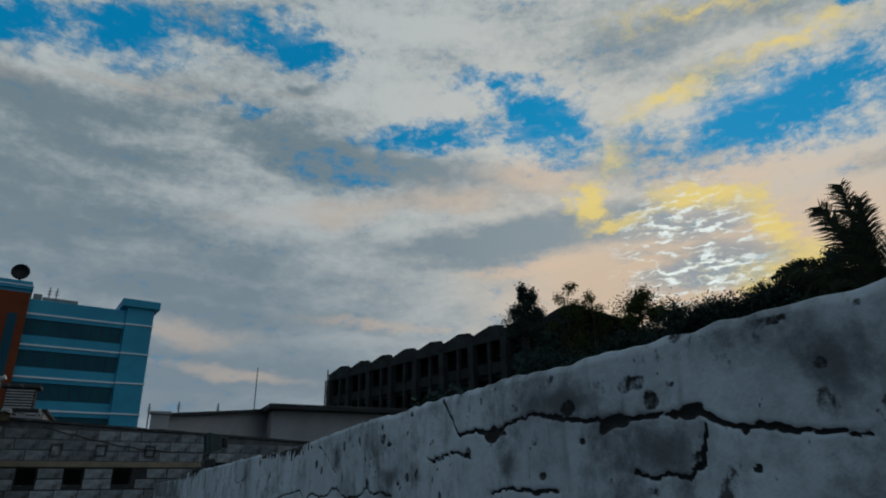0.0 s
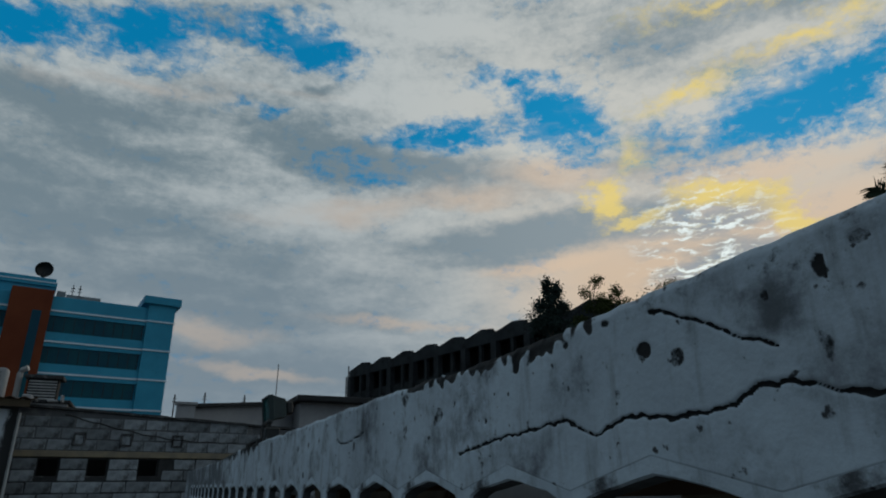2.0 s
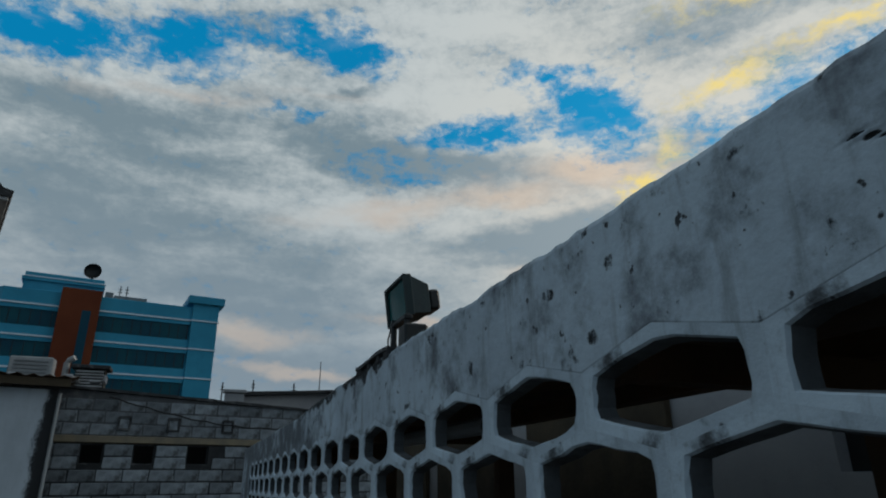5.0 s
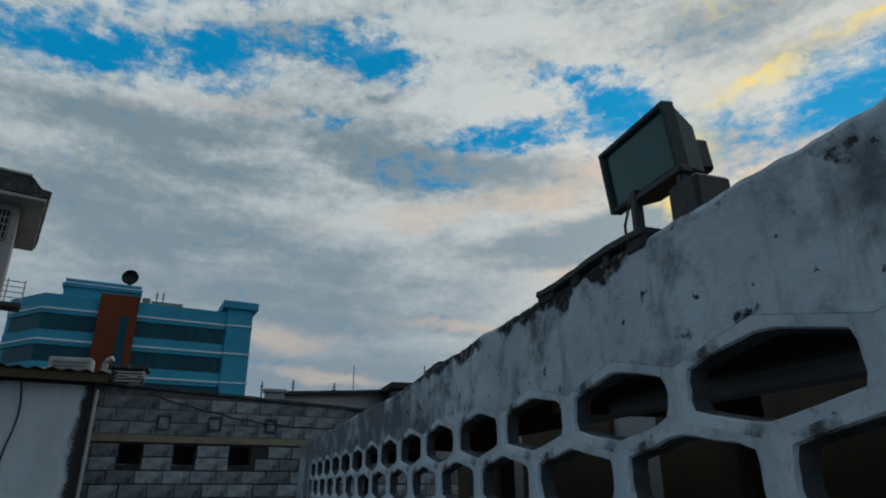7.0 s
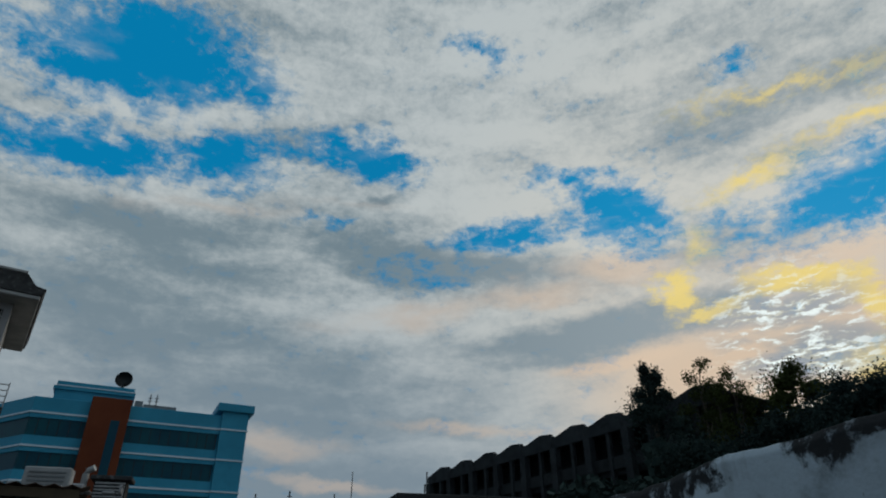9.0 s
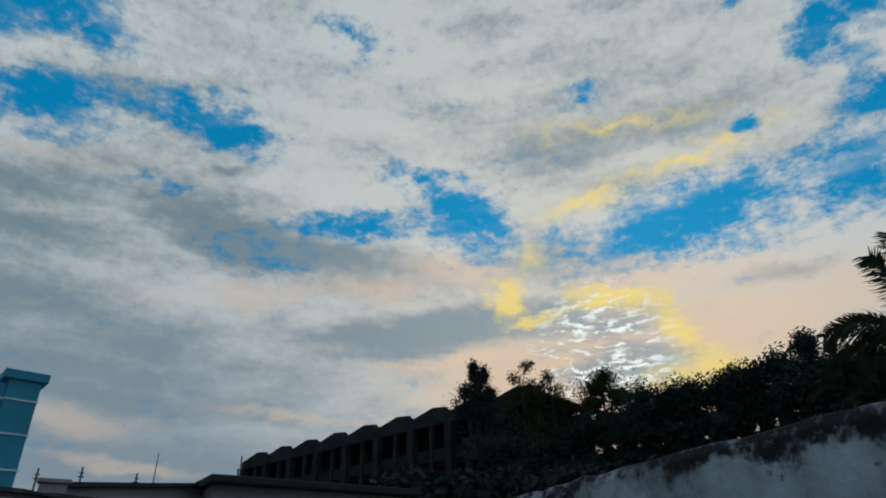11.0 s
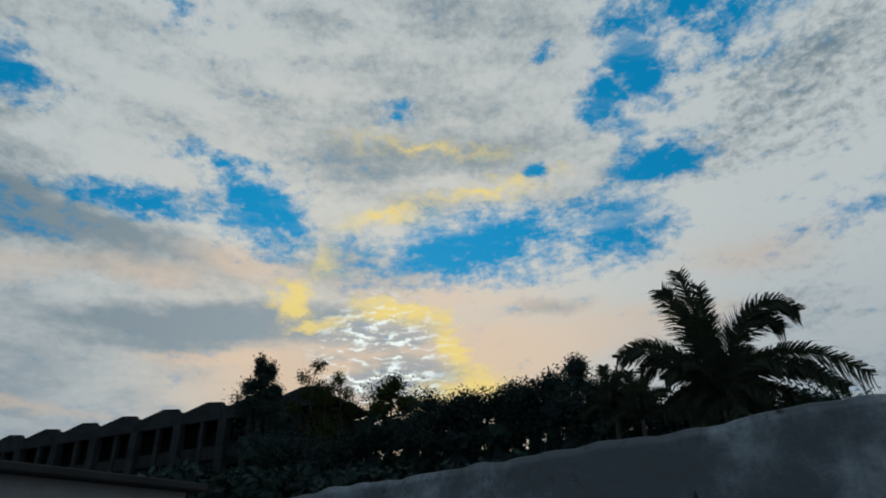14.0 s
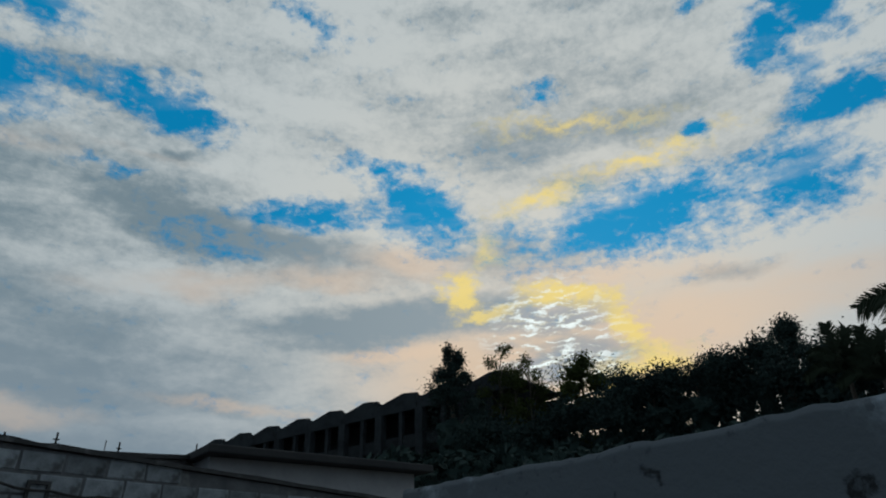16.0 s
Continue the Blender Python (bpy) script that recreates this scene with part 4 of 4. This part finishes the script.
for s in range(6):
    z = 27.1 - 4.7 * s
    part("trim_band", strip(0.004, 0.14, z - 0.12, z + 0.13), BLUEPALE, office)
    part("spandrel", strip(-0.45, 0.0, z - 4.7 + 0.135, z - 3.25), BLUE, office)
    part("upper_strip", strip(-0.45, 0.0, z - 0.75, z - 0.125), BLUE, office)
    part("window_band", strip(-0.42, -0.2, z - 3.246, z - 0.754), GLASSBAND, office)
dish = thing("satellite_dish", "large dark round satellite dish on the office roof", "satellite dish")
bm = bmesh.new()
bmesh.ops.create_uvsphere(bm, u_segments=20, v_segments=10, radius=1.5)
bmesh.ops.delete(bm, geom=[v for v in bm.verts if v.co.z > 0.3], context="VERTS")
bmesh.ops.transform(bm, matrix=Matrix.Translation((-17.75, 112.5, 34.0)) @ Matrix.Rotation(radians(86), 4, "X") @ Matrix.Diagonal((0.85, 0.85, 0.6, 1)), verts=bm.verts)
part("bowl", bm, BLACKMETAL, dish)
bm = bmesh.new()
tube(bm, [(-17.75, 113, 32.3), (-17.75, 113, 33.5)], 0.2, 8)
part("stand", bm, BLACKMETAL, dish)
for x in (-13.6, -12.6):
    bm = bmesh.new()
    tube(bm, [(x, 115, 30.6), (x, 115, 32.6)], 0.09, 6)
    tube(bm, [(x - 0.3, 115, 32.0), (x + 0.3, 115, 32.0)], 0.07, 6)
    tube(bm, [(x - 0.3, 115, 31.5), (x + 0.3, 115, 31.5)], 0.07, 6)
    tagged(part("roof_aerial", bm, GREYBOX), "small grey aerial on the office roof", "antenna", "office roof aerials")

# ---- unfinished concrete building ----
raw = thing("unfinished_building", "dark unfinished concrete building with a stepped gabled roofline", "building")
RM = Matrix.Translation((24.375, 84.5, 0)) @ Matrix.Rotation(math.atan2(-0.969, 0.247), 4, "Z")
raw.matrix_world = RM
BAY, NB, TOPZ, DEEP = 4.7, 9, 16.95, 9.0
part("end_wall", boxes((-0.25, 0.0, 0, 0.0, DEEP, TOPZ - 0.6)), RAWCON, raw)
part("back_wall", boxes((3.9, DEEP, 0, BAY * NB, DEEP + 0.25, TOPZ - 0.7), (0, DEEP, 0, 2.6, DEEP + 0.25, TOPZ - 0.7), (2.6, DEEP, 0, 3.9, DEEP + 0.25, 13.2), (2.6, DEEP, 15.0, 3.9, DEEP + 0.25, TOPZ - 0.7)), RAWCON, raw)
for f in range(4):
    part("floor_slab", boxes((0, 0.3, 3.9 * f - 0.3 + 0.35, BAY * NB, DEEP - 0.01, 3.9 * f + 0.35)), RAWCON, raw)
for k in range(NB):
    s0 = k * BAY
    pk = s0 + 3.1
    gable = bmesh.new()
    prism(gable, [(s0 + 0.03, TOPZ - 1.6), (s0 + BAY - 0.03, TOPZ - 1.6), (s0 + BAY - 0.03, TOPZ - 0.16), (pk + 0.15, TOPZ), (pk - 0.1, TOPZ), (s0 + 0.03, TOPZ - 0.75)], -0.28, 0.1, "y")
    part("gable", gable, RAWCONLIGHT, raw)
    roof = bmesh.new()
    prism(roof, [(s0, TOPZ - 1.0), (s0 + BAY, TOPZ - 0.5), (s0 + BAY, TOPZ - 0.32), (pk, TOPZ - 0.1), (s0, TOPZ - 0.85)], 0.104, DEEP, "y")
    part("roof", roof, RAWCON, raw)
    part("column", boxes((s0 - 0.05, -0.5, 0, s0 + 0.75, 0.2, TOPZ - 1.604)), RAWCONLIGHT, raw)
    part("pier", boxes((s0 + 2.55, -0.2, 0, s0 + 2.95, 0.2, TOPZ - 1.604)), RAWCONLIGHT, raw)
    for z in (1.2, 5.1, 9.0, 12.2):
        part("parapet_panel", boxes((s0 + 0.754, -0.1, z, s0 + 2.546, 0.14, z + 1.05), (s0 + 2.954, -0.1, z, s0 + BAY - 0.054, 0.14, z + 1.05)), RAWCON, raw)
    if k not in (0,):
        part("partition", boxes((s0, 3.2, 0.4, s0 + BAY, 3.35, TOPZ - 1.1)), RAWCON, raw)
scaffold = thing("scaffold", "thin metal scaffold at the end of the unfinished building", "scaffold")
scaffold.matrix_world = RM
for x in (-1.0, -0.5):
    bm = bmesh.new()
    tube(bm, [(x, -0.1, 0), (x, -0.1, 17.0 if x > -0.8 else 15.6)], 0.09, 6)
    part("pole", bm, BLACKMETAL, scaffold)
for i in range(12):
    bm = bmesh.new()
    tube(bm, [(-1.15, -0.1, 8 + 0.68 * i), (-0.3, -0.1, 8 + 0.68 * i)], 0.07, 6)
    part("rung", bm, BLACKMETAL, scaffold)

# ---- trees ----
RNG = np.random.default_rng(7)


def leaf_mesh(name, centres, sizes, material, narrow=0.45):
    """Many small pointed leaves, turned at random."""
    n = len(centres)
    a = RNG.normal(size=(n, 3))
    a /= np.linalg.norm(a, axis=1)[:, None]
    b = np.cross(a, RNG.normal(size=(n, 3)))
    b /= np.linalg.norm(b, axis=1)[:, None]
    s = sizes[:, None]
    v = np.stack([centres - a * s, centres + b * s * narrow, centres + a * s, centres - b * s * narrow], 1).reshape(-1, 3)
    f = np.arange(4 * n).reshape(n, 4)
    me = bpy.data.meshes.new(name)
    me.from_pydata(v.tolist(), [], f.tolist())
    me.materials.append(material)
    return me


def clumps(lobes, per, spread=0.75):
    """Leaf centres gathered in small sprays over the lobes (x, y, z, rx, ry, rz)."""
    out = []
    for x, y, z, rx, ry, rz in lobes:
        k = max(10, per // 16)
        d = RNG.normal(size=(k, 3))
        d /= np.linalg.norm(d, axis=1)[:, None]
        r = RNG.uniform(0.25, 1.2, size=(k, 1)) ** 0.7
        c = np.array([x, y, z]) + d * r * np.array([rx, ry, rz])
        m = max(1, per // k)
        p = np.repeat(c, m, axis=0) + RNG.normal(size=(k * m, 3)) * spread * min(rx, ry, rz) * 0.55
        out.append(p)
    return np.concatenate(out)


def tree(name, label, at, height, lobes, per, leaf, material, trunk_r=0.2, core=True, group="", category="tree"):
    ob = thing(name, label, category, group, at=at)
    bm = bmesh.new()
    tube(bm, [(0, 0, 0), (0.08, 0.05, height * 0.35), (-0.05, 0.1, height * 0.7), (0, 0, height * 0.92)], trunk_r, 8, 0.3)
    for x, y, z, rx, ry, rz in lobes:
        tube(bm, [(0, 0, max(0.5, z - rz - 0.8)), (x * 0.5, y * 0.5, z - rz * 0.5), (x, y, z)], trunk_r * 0.4, 6, 0.3)
    part("trunk", bm, BARK, ob)
    pts = clumps(lobes, per)
    me = leaf_mesh("crown", pts, RNG.uniform(0.6, 1.3, len(pts)) * leaf, material)
    c = new("crown", me)
    c.parent = ob
    if core:
        bm = bmesh.new()
        for x, y, z, rx, ry, rz in lobes:
            r = bmesh.ops.create_icosphere(bm, subdivisions=3, radius=1.0)
            for v in r["verts"]:
                k = 0.52 + 0.40 * noise.noise(v.co * 2.3 + Vector((x, y, z)))
                v.co = Vector((x + v.co.x * rx * k, y + v.co.y * ry * k, z + v.co.z * rz * k))
        part("inner_foliage", bm, material, ob)
    return ob


def polar(az, dist, eye=(-0.2, 6.75)):
    return (eye[0] + dist * math.sin(radians(az)), eye[1] + dist * math.cos(radians(az)), 0.0)


def rise(el, dist):
    return 1.75 + dist * math.tan(radians(el))


# conifer beside the unfinished building
h = rise(18.9, 49.5)
lobes = [(-0.3, 0.1, h - 0.8, 0.34, 0.34, 0.8), (0.5, -0.2, h - 1.1, 0.36, 0.36, 0.8), (0.05, 0, h - 1.9, 0.75, 0.75, 0.9), (0.9, -0.3, h - 2.6, 0.5, 0.5, 0.45), (-0.8, 0.3, h - 2.5, 0.5, 0.5, 0.5), (0.1, 0.1, h - 3.0, 0.9, 0.9, 0.7), (0, 0, h - 4.0, 1.5, 1.3, 1.2), (-1.1, 0.3, h - 4.0, 1.0, 1.0, 0.9), (1.6, -0.6, h - 5.0, 1.5, 1.5, 1.5), (0, 0, h - 7.5, 2.6, 2.2, 3.0), (2.2, -1.5, h - 9, 2.4, 2.0, 4.0), (0, 0, 4.5, 3.5, 3.0, 5.0)]
tree("conifer_tree", "dark upright conifer with a ragged top", polar(38.5, 49.5), h, lobes, 900, 0.11, LEAF, 0.25)
# slender light-leaved trees, open to the sky
for az, el, d, w in ((42.8, 18.5, 48, 1.25), (45.4, 17.6, 47, 1.15), (44.0, 16.8, 46, 1.1)):
    h = rise(el, d)
    lobes = []
    for i in range(10):
        lobes.append((RNG.uniform(-0.95, 0.95) * w * min(1, 0.25 + 0.2 * i), RNG.uniform(-0.8, 0.8) * w, h - 0.45 - i * 0.62, 0.34 * w + 0.035 * i, 0.34 * w + 0.035 * i, 0.42))
    tree("slender_tree", "slender open-crowned tree with light feathery leaves", polar(az, d), h, lobes, 330, 0.10, LEAFLIGHT, 0.13, core=False, group="slender trees")
h = rise(17.5, 47)
lobes = [(0.3, 0, h - 0.7, 0.7, 0.7, 0.6), (-0.3, 0.2, h - 1.5, 1.3, 1.2, 0.9), (0.9, -0.8, h - 2.2, 1.5, 1.3, 1.1), (-0.8, 0.6, h - 2.8, 1.4, 1.3, 1.3), (0, 0, h - 4.4, 2.2, 2.0, 2.0), (0, 0, h - 8, 2.6, 2.5, 4.5)]
tree("broad_tree", "rounded leafy tree with yellow-green leaves", polar(50.0, 47), h, lobes, 900, 0.11, LEAFLIGHT, 0.2)
# belt of dense trees
for i, (az, el, d) in enumerate(((40.5, 12.6, 44), (43.2, 12.2, 43), (46.0, 12.6, 44), (48.2, 13.6, 44), (51.6, 14.0, 43), (53.6, 15.6, 45), (55.6, 15.4, 44), (57.4, 16.0, 45), (59.3, 15.7, 44), (61.0, 15.9, 46), (62.6, 16.4, 45), (64.2, 16.9, 44), (66.2, 14.6, 42), (68.0, 14.4, 42), (69.2, 15.8, 40), (71.5, 14.8, 38), (74, 14.2, 36), (77, 13.6, 36), (80, 13.3, 36), (83, 13.0, 36), (86, 12.2, 36), (89, 11.6, 36))):
    h = rise(el, d)
    lobes = [(RNG.uniform(-0.5, 0.5), RNG.uniform(-0.5, 0.5), h - 0.75, 0.95, 0.95, 0.75)]
    for q in range(4):
        lobes.append((RNG.uniform(-1.2, 1.2), RNG.uniform(-1.2, 1.2), h - RNG.uniform(1.0, 2.2), 0.9, 0.9, 0.8))
    lobes += [(0, 0, h - 3.2, 1.9, 1.9, 1.6), (0, 0, h * 0.5, 2.1, 2.1, h * 0.42), (0, 0, 2.4, 2.4, 2.4, 2.8)]
    tree("dense_tree", "dark dense broadleaf tree in a row behind the wall", polar(az, d), h, lobes, 760, 0.12, LEAF, 0.2, group="tree belt")
# open round-headed tree
h = rise(17.7, 46)
lobes = [(1.55 * math.cos(t), 0.9 * math.sin(t * 1.7), h - 1.6 + 1.25 * math.sin(t), 0.6, 0.6, 0.5) for t in np.linspace(-0.5, 3.7, 10)] + [(0.2, 0, h - 2.1, 0.5, 0.5, 0.4), (-1.2, 0, h - 3.2, 0.9, 0.9, 0.9), (0.9, 0, h - 3.8, 1.0, 1.0, 0.9), (0, 0, h - 6, 2.0, 2.0, 2.2), (0, 0, 5, 2.2, 2.2, 5)]
tree("round_tree", "round-headed tree with gaps in its crown", polar(67.1, 46), h, lobes, 380, 0.11, LEAF, 0.18)


# across is to the right as seen from the wall, deep is away from it
ca, sa = math.cos(radians(78.8)), math.sin(radians(78.8))


def frond(bm, start, tip, lift, width, seed, leaflets=86):
    """A feather leaf: a curved rib with hanging narrow leaflets on both sides."""
    rnd = random.Random(seed)
    s, e = Vector(start), Vector(tip)
    mid = (s + e) / 2 + Vector((0, 0, lift))
    pts = [(1 - t) ** 2 * s + 2 * t * (1 - t) * mid + t * t * e for t in [i / 14 for i in range(15)]]
    tube(bm, pts, 0.05, 5, 0.2)
    for i in range(leaflets):
        t = 0.08 + 0.92 * i / leaflets
        p = (1 - t) ** 2 * s + 2 * t * (1 - t) * mid + t * t * e
        d = (2 * (1 - t) * (mid - s) + 2 * t * (e - mid)).normalized()
        ref = Vector((0, 0, 1)) if abs(d.z) < 0.85 else Vector((ca, -sa, 0))
        up = (ref - d * ref.dot(d)).normalized()
        side = d.cross(up)
        ln = width * (0.45 + 0.75 * math.sin(math.pi * min(1, 0.12 + t * 0.8))) * rnd.uniform(0.8, 1.15)
        for sg in (-1, 1):
            long = ln * (0.72 if sg > 0 else 1.0)
            out = (up * sg * 0.62 + d * 0.62 + side * rnd.uniform(-0.55, 0.55)).normalized()
            k = p + out * long * 0.55
            z = k + (out + d * 0.35 + Vector((0, 0, -0.75))).normalized() * long * 0.5
            w = d * 0.029
            a = [bm.verts.new(q) for q in (p - w, p + w, k + w * 0.9, k - w * 0.9)]
            tipv = bm.verts.new(z)
            bm.faces.new(a)
            bm.faces.new((a[3], a[2], tipv))


def palm(label, at, crown_z, fronds, trunk_r, width, group="palms"):
    ob = thing("palm_tree", label, "palm", group, at=at)
    bm = bmesh.new()
    tube(bm, [(0.1 * math.sin(i * 0.7), 0, crown_z * i / 10) for i in range(11)], trunk_r, 10, 0.7)
    part("trunk", bm, BARK, ob)
    for i, (tip, lift, *wide) in enumerate(fronds):
        bm = bmesh.new()
        frond(bm, (0, 0, crown_z - 0.1), (tip[0], tip[1], crown_z + tip[2]), lift, wide[0] if wide else width, i + int(at[0]))
        part("frond", bm, PALMLEAF, ob)
    return ob


def fan(across, deep, up):
    return (across * ca + deep * sa, -across * sa + deep * ca, up)


PD = 21.0
palm("tall feather palm with arching dark fronds", polar(78.8, PD), rise(13.4, PD), [
    (fan(-0.45, 0.2, 4.4), 0.25, 0.7), (fan(-1.1, -0.2, 3.7), 0.9, 0.7), (fan(0.05, 0.1, 3.7), 0.3, 0.7), (fan(-0.3, -0.1, 2.6), 0.3, 0.8), (fan(-2.95, -0.3, 1.6), 1.8, 0.8), (fan(-2.4, 0.5, 1.2), 1.7, 0.75),
    (fan(2.65, -0.3, 2.1), 2.7, 0.85), (fan(2.2, 0.5, 1.9), 2.4, 0.8), (fan(4.0, 0.3, 0.0), 2.2, 0.85), (fan(3.2, -0.5, -0.4), 1.7, 0.7), (fan(-1.9, 0.3, -0.3), 1.0, 0.6), (fan(2.4, 0.6, -0.6), 1.0, 0.6),
    (fan(-1.2, -0.4, -0.5), 0.8, 0.6), (fan(1.2, -0.8, -0.5), 0.9, 0.6), (fan(0.6, 1.5, 0.7), 1.2, 0.7), (fan(-0.7, 1.4, 0.9), 1.2, 0.7), (fan(1.0, -0.3, 1.1), 0.9, 0.7), (fan(0.3, -1.3, -0.9), 0.9, 0.8), (fan(1.9, -0.9, 0.2), 1.5, 0.8), (fan(-0.9, -0.6, -1.1), 0.6, 0.8), (fan(1.6, 0.2, -1.2), 0.7, 0.8), (fan(-1.6, -0.5, 0.6), 1.1, 0.75), (fan(0.1, -1.0, -1.6), 0.4, 0.8), (fan(-1.0, -1.2, 0.8), 1.0, 0.6)], 0.2, 1.0)
for az, el, d in ((69.8, 17.0, 34), (71.9, 16.3, 33)):
    z = rise(el, d)
    palm("small feather palm among the trees", polar(az, d), z - 2.4, [(fan(-0.2, 0, 2.4), 0.3), (fan(0.5, 0.3, 2.1), 0.5), (fan(-1.3, 0.2, 1.2), 1.0), (fan(1.4, -0.2, 1.0), 1.1), (fan(-1.7, -0.4, -0.1), 1.0), (fan(1.8, 0.3, -0.2), 1.0), (fan(0.1, -1.6, 0.3), 1.0)], 0.14, 0.62)
# undergrowth that closes the foot of the belt
pts = []
for az in np.arange(30, 96, 0.22):
    d = RNG.uniform(26, 33)
    for q in range(60):
        e = RNG.uniform(2.0, 9.6 + 1.2 * noise.noise((az * 0.35, 0, 0)))
        x, y, _ = polar(az + RNG.uniform(-0.3, 0.3), d + RNG.uniform(-1, 1))
        pts.append((x, y, rise(e, d)))
pts = np.array(pts)
tagged(new("undergrowth", leaf_mesh("undergrowth", pts, RNG.uniform(0.2, 0.34, len(pts)), LEAF)), "dense dark shrubs at the foot of the trees", "shrubs", kind="stuff")

# ---- floodlight on the wall ----
lamp = thing("floodlight", "old dark green-grey floodlight clamped on top of the wall", "floodlight", at=(0.475, 4.307, 1.912))
# the front looks across the path, the housing narrows behind it
LM = Matrix.Translation((0.0, 0.0, 0.156)) @ Matrix.Rotation(radians(-7), 4, "Y")
bm = bmesh.new()


def ring4(bm, x, w, h, dz=0.0):
    return [bm.verts.new(LM @ Vector(p)) for p in ((x, -w, -h + dz), (x, w, -h + dz), (x, w, h + dz), (x, -w, h + dz))]


rings = [ring4(bm, 0.006, 0.083, 0.049), ring4(bm, 0.0, 0.087, 0.052), ring4(bm, 0.0, 0.094, 0.059), ring4(bm, 0.022, 0.094, 0.059), ring4(bm, 0.028, 0.088, 0.053), ring4(bm, 0.085, 0.058, 0.042, -0.004), ring4(bm, 0.09, 0.052, 0.036, -0.004)]
for u, v in zip(rings, rings[1:]):
    for k in range(4):
        bm.faces.new((u[k], u[(k + 1) % 4], v[(k + 1) % 4], v[k]))
bm.faces.new(rings[-1])
part("housing", bm, LAMPBODY, lamp)
part("glass", boxes((0.008, -0.083, -0.049, 0.012, 0.083, 0.049), m=LM), LAMPGLASS, lamp, "greenish front glass")
part("reflector", boxes((0.03, -0.07, -0.04, 0.036, 0.07, 0.04), bevel=0.002, m=LM), GREYBOX, lamp, "dull reflector plate")
part("gear_box", boxes((0.092, -0.045, -0.034, 0.125, 0.045, 0.026), bevel=0.006, m=LM), BLACKMETAL, lamp)
part("ballast_box", boxes((-0.015, -0.15, -0.012, 0.05, -0.085, 0.062), bevel=0.006), BLACKMETAL, lamp, "black ballast box")
part("post", boxes((-0.006, 0.002, -0.02, 0.010, 0.020, 0.105), bevel=0.003), BLACKMETAL, lamp)
part("bracket", boxes((-0.004, -0.11, 0.082, 0.02, 0.03, 0.096), bevel=0.003), BLACKMETAL, lamp)
part("rear_post", boxes((0.0, -0.105, 0.06, 0.016, -0.09, 0.10), bevel=0.003), BLACKMETAL, lamp)
bm = bmesh.new()
tube(bm, [(0.0, 0.02, 0.10), (-0.008, 0.035, 0.05), (0.0, 0.045, -0.008)], 0.0025, 5)
part("lead", bm, WIRE, lamp)
# broken coping board beside the lamp, propped on mortar lumps
board = thing("coping_board", "blackened broken coping board lying loose on the wall top", "coping", at=(0.466, 4.27, 1.911))
rows = []
bm = bmesh.new()
for k in range(15):
    y = 0.026 * k
    lift = 0.008 + 0.004 * math.sin(k * 0.4) + 0.002 * noise.noise((k * 0.8, 1, 3))
    tall = 0.012 + 0.002 * noise.noise((k * 1.1, 5, 0))
    rows.append([bm.verts.new((x, y, lift + dz)) for x, dz in ((-0.024, 0), (0.02, 0.001), (0.018, tall), (-0.022, tall + 0.002 * noise.noise((k, 2, 2))))])
for u, v in zip(rows, rows[1:]):
    for k in range(4):
        bm.faces.new((u[k], u[(k + 1) % 4], v[(k + 1) % 4], v[k]))
bm.faces.new(rows[0][::-1])
bm.faces.new(rows[-1])
part("slab", bm, COPING, board)
for y, w in ((0.0, 0.05), (0.10, 0.02), (0.20, 0.03), (0.30, 0.066)):
    part("mortar_lump", boxes((-0.02, y, -0.012, 0.014, y + w, 0.0135), bevel=0.003), COPING, board)
